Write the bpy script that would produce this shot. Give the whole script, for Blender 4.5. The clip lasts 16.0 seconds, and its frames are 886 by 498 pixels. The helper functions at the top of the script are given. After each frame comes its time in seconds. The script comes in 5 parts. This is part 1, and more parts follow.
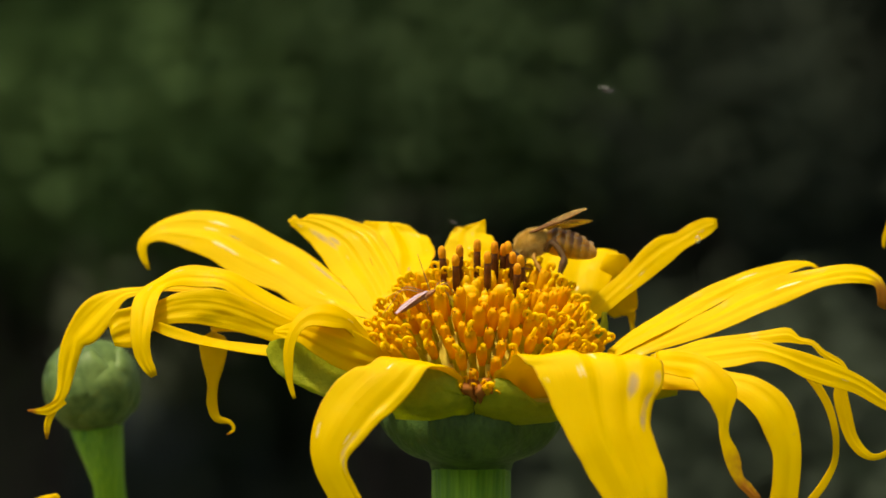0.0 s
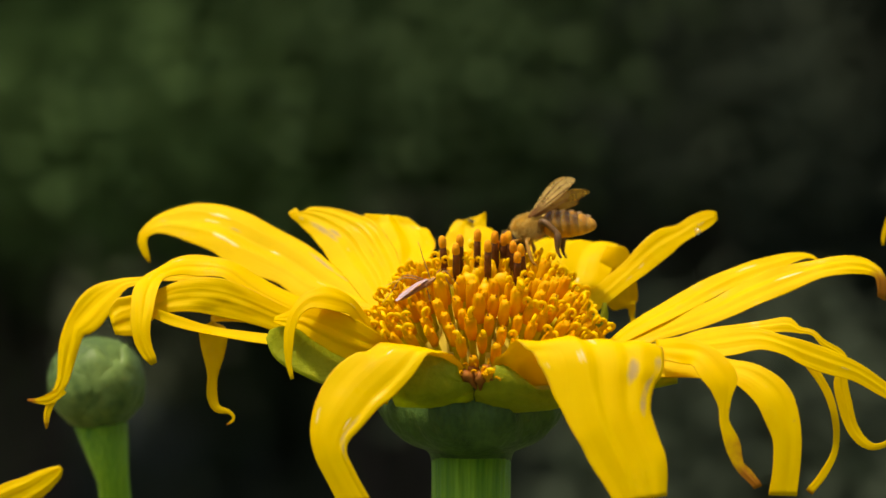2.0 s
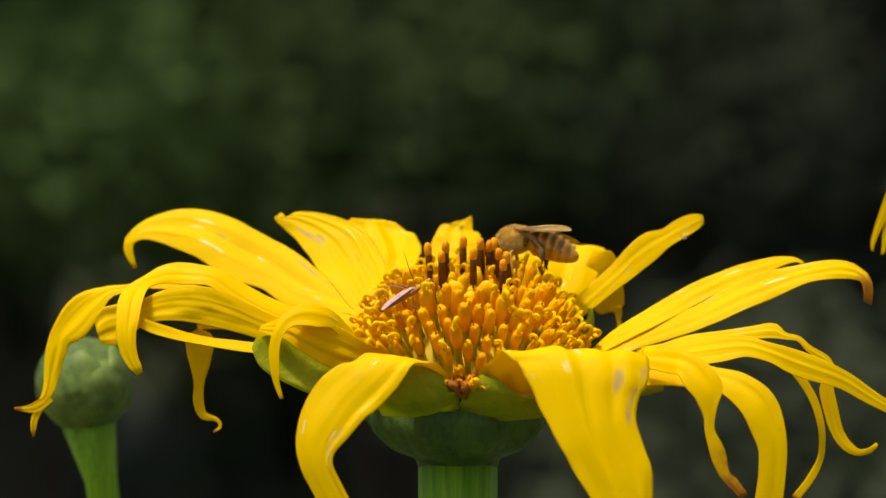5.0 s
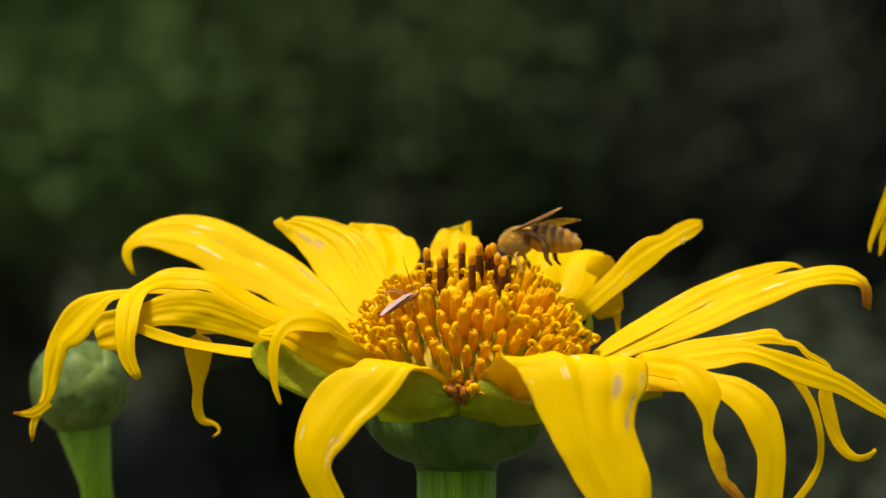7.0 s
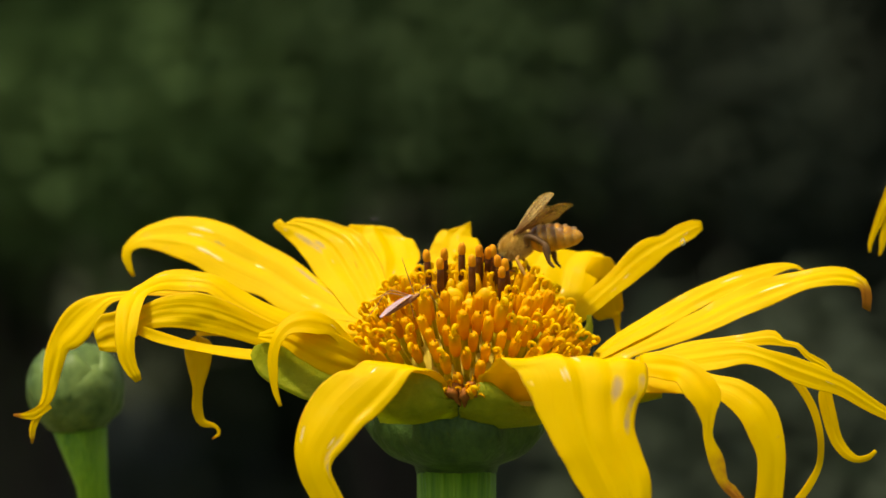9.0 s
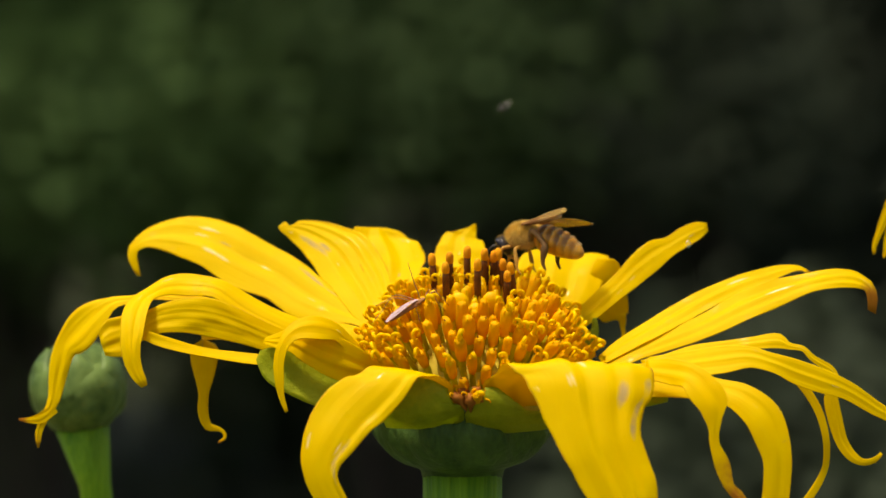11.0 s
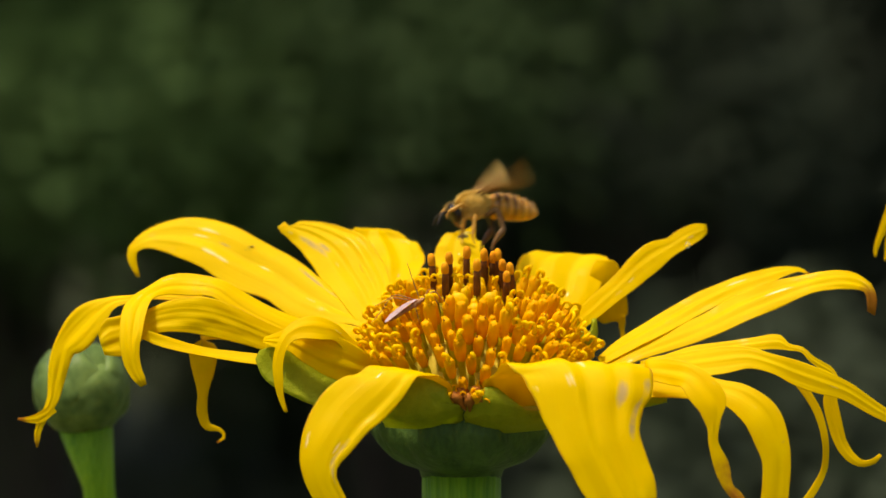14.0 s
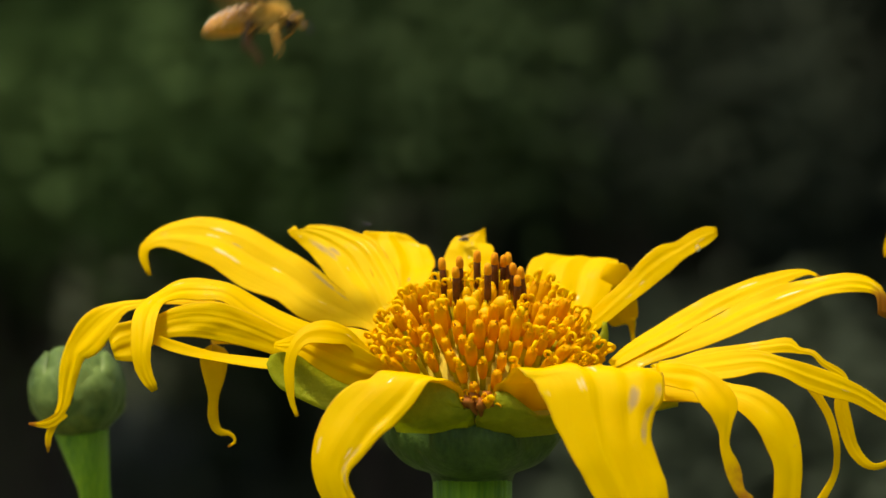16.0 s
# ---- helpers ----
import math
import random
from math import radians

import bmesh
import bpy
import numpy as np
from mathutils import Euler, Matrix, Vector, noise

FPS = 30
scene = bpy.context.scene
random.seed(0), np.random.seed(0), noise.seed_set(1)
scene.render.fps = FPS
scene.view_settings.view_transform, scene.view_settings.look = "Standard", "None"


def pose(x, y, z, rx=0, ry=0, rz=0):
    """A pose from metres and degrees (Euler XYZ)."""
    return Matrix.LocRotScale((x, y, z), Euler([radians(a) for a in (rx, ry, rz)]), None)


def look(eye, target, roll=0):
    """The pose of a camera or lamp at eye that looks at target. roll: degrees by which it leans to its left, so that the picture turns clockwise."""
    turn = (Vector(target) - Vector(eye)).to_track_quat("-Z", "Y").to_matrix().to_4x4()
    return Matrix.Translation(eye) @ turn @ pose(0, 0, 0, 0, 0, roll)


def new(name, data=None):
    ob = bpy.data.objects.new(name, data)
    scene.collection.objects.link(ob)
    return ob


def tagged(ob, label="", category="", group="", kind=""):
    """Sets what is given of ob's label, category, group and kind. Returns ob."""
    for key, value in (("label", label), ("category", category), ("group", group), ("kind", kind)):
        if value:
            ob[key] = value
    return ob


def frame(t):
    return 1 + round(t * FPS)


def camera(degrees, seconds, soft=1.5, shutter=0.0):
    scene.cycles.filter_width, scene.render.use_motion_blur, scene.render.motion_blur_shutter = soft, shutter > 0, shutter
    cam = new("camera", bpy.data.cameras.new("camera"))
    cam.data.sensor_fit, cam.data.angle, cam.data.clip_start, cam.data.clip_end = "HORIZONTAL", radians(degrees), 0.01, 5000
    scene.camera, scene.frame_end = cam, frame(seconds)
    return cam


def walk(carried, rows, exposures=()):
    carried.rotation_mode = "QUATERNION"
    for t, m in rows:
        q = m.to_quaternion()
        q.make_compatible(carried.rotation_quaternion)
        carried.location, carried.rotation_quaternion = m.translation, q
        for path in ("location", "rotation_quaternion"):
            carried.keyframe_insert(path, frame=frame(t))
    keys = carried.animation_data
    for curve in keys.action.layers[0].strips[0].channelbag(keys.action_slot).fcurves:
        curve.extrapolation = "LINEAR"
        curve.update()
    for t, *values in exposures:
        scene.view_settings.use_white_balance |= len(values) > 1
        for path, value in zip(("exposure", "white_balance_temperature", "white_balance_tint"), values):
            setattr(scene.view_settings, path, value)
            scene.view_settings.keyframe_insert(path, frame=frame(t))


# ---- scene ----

# The clip is a close-up: one composite flower head about 12 cm across, a honey bee on it.
# FRAME is the tilted frame of the flower: x to the right, y away, z up, origin in the middle of the disc's rim.
MM = 0.001
FRAME = pose(0, 0, 1.5, -4, 0, 0)

cam = camera(20.0, 16.0, soft=1.6, shutter=0.5)
cam.data.dof.use_dof = True
cam.data.dof.focus_distance = 0.338
cam.data.dof.aperture_fstop = 17.0
EYE = FRAME @ pose(-5.5 * MM, -344.6 * MM, 13.1 * MM, 90, 0, 0)
walk(cam, [(0.0, EYE), (16.0, EYE)], exposures=[(0.0, 0.66, 7700, 12), (16.0, 0.66, 7700, 12)])

# ---------------------------------------------------------------- light
SUN_FROM = Vector((-0.25, -0.18, 0.94)).normalized()
world = bpy.data.worlds.new("sky")
scene.world = world
world.use_nodes = True
wn = world.node_tree
wn.nodes.clear()
sky = wn.nodes.new("ShaderNodeTexSky")
sky.sky_type = "NISHITA"
sky.sun_disc = False
sky.sun_elevation = math.asin(SUN_FROM.z)
sky.sun_rotation = math.atan2(SUN_FROM.x, SUN_FROM.y)
sky.air_density, sky.dust_density = 0.8, 4.0
back = wn.nodes.new("ShaderNodeBackground")
back.inputs["Strength"].default_value = 0.106
wout = wn.nodes.new("ShaderNodeOutputWorld")
wn.links.new(sky.outputs[0], back.inputs["Color"])
wn.links.new(back.outputs[0], wout.inputs["Surface"])

sun_data = bpy.data.lights.new("sun", "SUN")
sun_data.energy = 2.75
sun_data.angle = radians(5)
sun_data.color = (1.0, 0.95, 0.87)
sun = new("sun", sun_data)
sun.matrix_world = look(SUN_FROM * 10, (0, 0, 0))


# ---------------------------------------------------------------- materials
def material(name):
    m = bpy.data.materials.new(name)
    m.use_nodes = True
    nt = m.node_tree
    nt.nodes.clear()
    out = nt.nodes.new("ShaderNodeOutputMaterial")
    bsdf = nt.nodes.new("ShaderNodeBsdfPrincipled")
    nt.links.new(bsdf.outputs[0], out.inputs["Surface"])
    return m, nt, bsdf, out


def noise_node(nt, scale, detail=4.0, coords="Object", stretch=None, rough=0.55):
    tc = nt.nodes.new("ShaderNodeTexCoord")
    tex = nt.nodes.new("ShaderNodeTexNoise")
    tex.inputs["Scale"].default_value = scale
    tex.inputs["Detail"].default_value = detail
    tex.inputs["Roughness"].default_value = rough
    src = tc.outputs[coords]
    if stretch:
        mp = nt.nodes.new("ShaderNodeMapping")
        mp.inputs["Scale"].default_value = stretch
        nt.links.new(src, mp.inputs["Vector"])
        src = mp.outputs[0]
    nt.links.new(src, tex.inputs["Vector"])
    return tex.outputs["Fac"]


def ramp(nt, fac, *stops):
    r = nt.nodes.new("ShaderNodeValToRGB")
    e = r.color_ramp.elements
    while len(e) < len(stops):
        e.new(0.5)
    for k, (p, c) in enumerate(stops):
        e[k].position = p
        e[k].color = (*c, 1) if len(c) == 3 else c
    nt.links.new(fac, r.inputs[0])
    return r.outputs[0]


def mixed(nt, fac, a, b, mode="MIX"):
    n = nt.nodes.new("ShaderNodeMix")
    n.data_type = "RGBA"
    n.blend_type = mode
    for sock, v in ((n.inputs[0], fac), (n.inputs[6], a), (n.inputs[7], b)):
        if isinstance(v, bpy.types.NodeSocket):
            nt.links.new(v, sock)
        elif isinstance(v, tuple):
            sock.default_value = (*v, 1)
        else:
            sock.default_value = v
    return n.outputs[2]


def bumped(nt, bsdf, height, strength, distance):
    b = nt.nodes.new("ShaderNodeBump")
    b.inputs["Strength"].default_value = strength
    b.inputs["Distance"].default_value = distance
    nt.links.new(height, b.inputs["Height"])
    nt.links.new(b.outputs[0], bsdf.inputs["Normal"])
    return b.outputs[0]


def leafy(nt, bsdf, out, colour, normal, amount):
    """Lets part of the light through, as petals and leaves do."""
    tr = nt.nodes.new("ShaderNodeBsdfTranslucent")
    mx = nt.nodes.new("ShaderNodeMixShader")
    mx.inputs[0].default_value = amount
    nt.links.new(colour, tr.inputs["Color"])
    if normal:
        nt.links.new(normal, tr.inputs["Normal"])
    nt.links.new(bsdf.outputs[0], mx.inputs[1])
    nt.links.new(tr.outputs[0], mx.inputs[2])
    nt.links.new(mx.outputs[0], out.inputs["Surface"])


def petal_material():
    m, nt, b, out = material("petal_yellow")
    veins = noise_node(nt, 1.0, 4, "UV", (9, 0.04, 1), 0.6)
    patch = noise_node(nt, 140, 3)
    base = ramp(nt, patch, (0.3, (0.805, 0.585, 0.004)), (0.7, (0.865, 0.664, 0.007)))
    base = mixed(nt, ramp(nt, veins, (0.40, (0, 0, 0)), (0.62, (0.08, 0.08, 0.08))), base, (0.76, 0.49, 0.002))
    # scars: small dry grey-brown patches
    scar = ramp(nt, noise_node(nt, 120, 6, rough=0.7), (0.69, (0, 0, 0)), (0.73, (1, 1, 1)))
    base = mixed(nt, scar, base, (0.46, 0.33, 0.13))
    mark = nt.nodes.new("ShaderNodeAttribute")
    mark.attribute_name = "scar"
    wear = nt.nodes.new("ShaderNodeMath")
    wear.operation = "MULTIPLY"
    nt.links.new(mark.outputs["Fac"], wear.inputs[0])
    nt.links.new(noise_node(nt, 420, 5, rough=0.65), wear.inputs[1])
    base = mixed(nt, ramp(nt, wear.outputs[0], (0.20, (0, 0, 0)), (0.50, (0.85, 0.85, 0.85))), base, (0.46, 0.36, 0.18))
    # pale glints painted into the base colour, on smoother worn streaks
    streak = nt.nodes.new("ShaderNodeAttribute")
    streak.attribute_name = "glint"
    shiny = nt.nodes.new("ShaderNodeMath")
    shiny.operation = "MULTIPLY"
    nt.links.new(streak.outputs["Fac"], shiny.inputs[0])
    nt.links.new(noise_node(nt, 1.0, 4, "UV", (7, 0.25, 1), 0.6), shiny.inputs[1])
    polish = ramp(nt, shiny.outputs[0], (0.26, (0, 0, 0)), (0.44, (1, 1, 1)))
    base = mixed(nt, ramp(nt, shiny.outputs[0], (0.28, (0, 0, 0)), (0.48, (0.6, 0.6, 0.6))), base, (0.92, 0.86, 0.58))
    # frayed edges, browned here and there
    rim = nt.nodes.new("ShaderNodeAttribute")
    rim.attribute_name = "rim"
    fray = nt.nodes.new("ShaderNodeMath")
    fray.operation = "MULTIPLY"
    nt.links.new(rim.outputs["Fac"], fray.inputs[0])
    nt.links.new(noise_node(nt, 190, 4, rough=0.65), fray.inputs[1])
    base = mixed(nt, ramp(nt, fray.outputs[0], (0.36, (0, 0, 0)), (0.58, (0.8, 0.8, 0.8))), base, (0.50, 0.24, 0.03))
    # dry brown tip
    tc = nt.nodes.new("ShaderNodeTexCoord")
    sep = nt.nodes.new("ShaderNodeSeparateXYZ")
    nt.links.new(tc.outputs["UV"], sep.inputs[0])
    att = nt.nodes.new("ShaderNodeAttribute")
    att.attribute_name = "dry"
    dry = nt.nodes.new("ShaderNodeMath")
    dry.operation = "MULTIPLY"
    nt.links.new(att.outputs["Fac"], dry.inputs[0])
    nt.links.new(noise_node(nt, 260, 4), dry.inputs[1])
    base = mixed(nt, ramp(nt, dry.outputs[0], (0.25, (0, 0, 0)), (0.45, (1, 1, 1))), base, (0.42, 0.17, 0.015))
    nt.links.new(base, b.inputs["Base Color"])
    gloss = ramp(nt, noise_node(nt, 230, 3), (0.58, (0.6, 0.6, 0.6)), (0.68, (0.26, 0.26, 0.26)))
    nt.links.new(mixed(nt, polish, gloss, (0.3, 0.3, 0.3)), b.inputs["Roughness"])
    shine = ramp(nt, noise_node(nt, 230, 3), (0.60, (0.13, 0.13, 0.13)), (0.70, (0.19, 0.19, 0.19)))
    nt.links.new(mixed(nt, polish, shine, (0.7, 0.7, 0.7)), b.inputs["Specular IOR Level"])
    nrm = bumped(nt, b, veins, 0.13, 0.0005)
    # light that comes through the petal is more golden than light off it
    leafy(nt, b, out, mixed(nt, 0.5, base, (0.87, 0.50, 0.003)), nrm, 0.44)
    return m


def green_material(name, dark, light, scale, rough=0.5, translucent=0.15, stretch=None, spread=(0.35, 0.65), relief=0.4):
    m, nt, b, out = material(name)
    n1 = noise_node(nt, scale, 5, stretch=stretch)
    n2 = noise_node(nt, scale * 6, 4, stretch=stretch)
    base = ramp(nt, n1, (spread[0], dark), (spread[1], light))
    base = mixed(nt, 0.35, base, ramp(nt, n2, (0.35, dark), (0.65, light)))
    nt.links.new(base, b.inputs["Base Color"])
    b.inputs["Roughness"].default_value = rough
    b.inputs["Specular IOR Level"].default_value = 0.2
    nrm = bumped(nt, b, n2, relief, 0.0008)
    if translucent:
        leafy(nt, b, out, base, nrm, translucent)
    return m


def plain_material(name, dark, light, scale=300, rough=0.5, translucent=0.0, bump=0.3, spec=0.25):
    m, nt, b, out = material(name)
    n = noise_node(nt, scale, 5)
    info = nt.nodes.new("ShaderNodeObjectInfo")
    add = nt.nodes.new("ShaderNodeMath")
    add.operation = "MULTIPLY_ADD"
    nt.links.new(info.outputs["Random"], add.inputs[0])
    add.inputs[1].default_value = 0.3
    nt.links.new(n, add.inputs[2])
    base = ramp(nt, add.outputs[0], (0.4, dark), (0.85, light))
    nt.links.new(base, b.inputs["Base Color"])
    b.inputs["Roughness"].default_value = rough
    b.inputs["Specular IOR Level"].default_value = spec
    nrm = bumped(nt, b, n, bump, 0.0002)
    if translucent:
        leafy(nt, b, out, base, nrm, translucent)
    return m


def leaf_material(name, dark, light):
    m, nt, b, out = material(name)
    geo = nt.nodes.new("ShaderNodeNewGeometry")
    base = ramp(nt, geo.outputs["Random Per Island"], (0.0, dark), (1.0, light))
    base = mixed(nt, 0.4, base, ramp(nt, noise_node(nt, 60, 4), (0.3, dark), (0.7, light)))
    nt.links.new(base, b.inputs["Base Color"])
    b.inputs["Roughness"].default_value = 0.8
    b.inputs["Specular IOR Level"].default_value = 0.15
    leafy(nt, b, out, base, None, 0.3)
    return m


def ring_material():
    """The bee's rings: amber that darkens softly towards each hind edge."""
    m, nt, b, out = material("bee_rings")
    n = noise_node(nt, 900, 4)
    amber = ramp(nt, n, (0.35, (0.60, 0.26, 0.02)), (0.65, (0.80, 0.42, 0.045)))
    dark = ramp(nt, n, (0.35, (0.055, 0.020, 0.007)), (0.65, (0.13, 0.05, 0.014)))
    att = nt.nodes.new("ShaderNodeAttribute")
    att.attribute_name = "ring"
    base = mixed(nt, att.outputs["Fac"], amber, dark)
    nt.links.new(base, b.inputs["Base Color"])
    b.inputs["Roughness"].default_value = 0.3
    b.inputs["Specular IOR Level"].default_value = 0.5
    nrm = bumped(nt, b, n, 0.3, 0.0001)
    leafy(nt, b, out, base, nrm, 0.2)
    return m


def wing_material():
    m, nt, b, out = material("wing_membrane")
    n = noise_node(nt, 500, 4)
    base = ramp(nt, n, (0.35, (0.42, 0.29, 0.07)), (0.65, (0.60, 0.44, 0.14)))
    nt.links.new(base, b.inputs["Base Color"])
    b.inputs["Roughness"].default_value = 0.25
    tp = nt.nodes.new("ShaderNodeBsdfTransparent")
    tp.inputs["Color"].default_value = (0.95, 0.85, 0.65, 1)
    mx = nt.nodes.new("ShaderNodeMixShader")
    mx.inputs[0].default_value = 0.5
    nt.links.new(b.outputs[0], mx.inputs[1])
    nt.links.new(tp.outputs[0], mx.inputs[2])
    nt.links.new(mx.outputs[0], out.inputs["Surface"])
    return m


def water_material():
    m, nt, b, out = material("water")
    b.inputs["Base Color"].default_value = (1, 1, 1, 1)
    b.inputs["Roughness"].default_value = 0.02
    b.inputs["IOR"].default_value = 1.33
    b.inputs["Transmission Weight"].default_value = 1.0
    return m


WATER = water_material()
PALE = plain_material("gnat_wing_pale", (0.55, 0.55, 0.55), (0.75, 0.75, 0.75), 900, 0.3)
PETAL = petal_material()
BRACT = green_material("bract_green", (0.32, 0.38, 0.014), (0.50, 0.54, 0.024), 160, 0.5, 0.52)
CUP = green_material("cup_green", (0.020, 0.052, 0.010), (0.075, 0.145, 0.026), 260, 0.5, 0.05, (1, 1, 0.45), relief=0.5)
STEM = green_material("stem_green", (0.075, 0.24, 0.012), (0.25, 0.50, 0.030), 330, 0.45, 0.12, (1, 1, 0.04), relief=0.9)
BUD = green_material("bud_green", (0.028, 0.070, 0.014), (0.16, 0.25, 0.065), 100, 0.5, 0.08, relief=0.15)
TUBE = plain_material("floret_tube", (0.50, 0.42, 0.012), (0.72, 0.58, 0.02), 500, 0.5, 0.35)
LOBE = plain_material("floret_lobe", (0.84, 0.42, 0.008), (0.93, 0.58, 0.014), 600, 0.7, 0.46, spec=0.1)
STYLE = plain_material("style_orange", (0.86, 0.53, 0.007), (0.94, 0.68, 0.014), 600, 0.7, 0.40, spec=0.1)
ANTHER = plain_material("anther_brown", (0.065, 0.020, 0.002), (0.16, 0.050, 0.005), 700, 0.6)
POLLEN = plain_material("pollen_orange", (0.62, 0.21, 0.003), (0.78, 0.34, 0.006), 900, 0.8, 0.0, 0.8)
# lightened: the warm glow between the florets is put into this colour
SHAFT = plain_material("ovary_glow", (0.42, 0.30, 0.02), (0.58, 0.42, 0.03), 500, 0.6, 0.1)
WITHERED = plain_material("withered_brown", (0.20, 0.055, 0.006), (0.42, 0.15, 0.012), 500, 0.7)
BEE_DARK = plain_material("bee_dark", (0.10, 0.038, 0.012), (0.22, 0.09, 0.025), 500, 0.3, spec=0.5)
BEE_BLACK = plain_material("bee_black", (0.012, 0.010, 0.010), (0.03, 0.024, 0.02), 900, 0.3)
BEE_FUR = plain_material("bee_fur", (0.68, 0.48, 0.11), (0.88, 0.70, 0.26), 900, 0.7)
BEE_BAND = plain_material("bee_band", (0.62, 0.54, 0.38), (0.78, 0.70, 0.54), 900, 0.8)
YELLOW = plain_material("floret_bud", (0.82, 0.50, 0.006), (0.92, 0.64, 0.010), 500, 0.5, 0.4)
BEE_LEG = plain_material("bee_leg", (0.34, 0.17, 0.025), (0.52, 0.28, 0.05), 700, 0.45)
BEE_HIND = plain_material("bee_hind_leg", (0.05, 0.028, 0.011), (0.16, 0.085, 0.025), 500, 0.4)
BEE_SKIN = plain_material("bee_thorax", (0.32, 0.20, 0.035), (0.50, 0.33, 0.07), 700, 0.6)
BEE_EYE = plain_material("bee_eye", (0.010, 0.011, 0.016), (0.02, 0.02, 0.028), 900, 0.18)
BEE_RINGS = ring_material()
WING = wing_material()
VEIN = plain_material("wing_vein", (0.14, 0.06, 0.015), (0.22, 0.10, 0.03), 700, 0.5)
PINK = plain_material("midge_pink", (0.62, 0.46, 0.46), (0.78, 0.62, 0.62), 700, 0.3, 0.45)
MIDGE = plain_material("midge_brown", (0.20, 0.09, 0.03), (0.34, 0.17, 0.07), 700, 0.5)
GNAT = plain_material("gnat_grey", (0.05, 0.05, 0.05), (0.12, 0.12, 0.12), 900, 0.4)
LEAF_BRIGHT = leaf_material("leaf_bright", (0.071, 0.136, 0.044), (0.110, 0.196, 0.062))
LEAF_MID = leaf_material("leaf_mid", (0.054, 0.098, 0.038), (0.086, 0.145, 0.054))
# next two: the back row's shade is partly put into the leaf colour
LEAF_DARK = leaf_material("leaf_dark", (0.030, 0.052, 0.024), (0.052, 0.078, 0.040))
LEAF_SHADED = leaf_material("leaf_shaded", (0.037, 0.051, 0.036), (0.060, 0.079, 0.054))
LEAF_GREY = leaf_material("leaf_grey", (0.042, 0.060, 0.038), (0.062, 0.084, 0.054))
BARK = plain_material("bark", (0.022, 0.019, 0.014), (0.06, 0.05, 0.038), 40, 0.85)
SOIL = green_material("soil_grass", (0.045, 0.060, 0.028), (0.085, 0.105, 0.055), 6, 0.9, 0)


# ---------------------------------------------------------------- building helpers
def link_mesh(name, verts, faces, mats, parent, label="", smooth=True, face_mats=None):
    me = bpy.data.meshes.new(name)
    me.from_pydata(verts, [], faces)
    for m in mats:
        me.materials.append(m)
    if face_mats is not None:
        me.polygons.foreach_set("material_index", face_mats)
    if smooth:
        me.polygons.foreach_set("use_smooth", [True] * len(me.polygons))
    me.update()
    ob = new(name, me)
    if parent:
        ob.parent = parent
    if label:
        tagged(ob, label)
    return ob


def shared(name, me, parent, m):
    ob = new(name, me)
    ob.parent = parent
    ob.matrix_basis = m
    return ob


def spline(points, n, extra=None):
    """Catmull-Rom through the points (and through further values at them), n + 1 samples at even steps of length."""
    p = np.array(points, float)
    if extra is not None:
        p = np.hstack([p, np.array(extra, float).T])
    ext = np.vstack([2 * p[0] - p[1], p, 2 * p[-1] - p[-2]])
    fine, par = [], []
    for k in range(1, len(ext) - 2):
        for t in np.linspace(0, 1, 24, endpoint=False):
            a, b, c, d = ext[k - 1], ext[k], ext[k + 1], ext[k + 2]
            fine.append(0.5 * (2 * b + (c - a) * t + (2 * a - 5 * b + 4 * c - d) * t * t + (3 * b - a - 3 * c + d) * t ** 3))
            par.append(k - 1 + t)
    fine.append(p[-1]), par.append(len(p) - 1)
    fine, par = np.array(fine), np.array(par)
    run = np.r_[0, np.cumsum(np.linalg.norm(np.diff(fine[:, :3], axis=0), axis=1))]
    at = np.linspace(0, run[-1], n + 1)
    out = np.stack([np.interp(at, run, fine[:, k]) for k in range(p.shape[1])], 1)
    return out, np.interp(at, run, par), run[-1]


def turned(v, axis, a):
    return v * math.cos(a) + np.cross(axis, v) * math.sin(a) + axis * np.dot(axis, v) * (1 - math.cos(a))


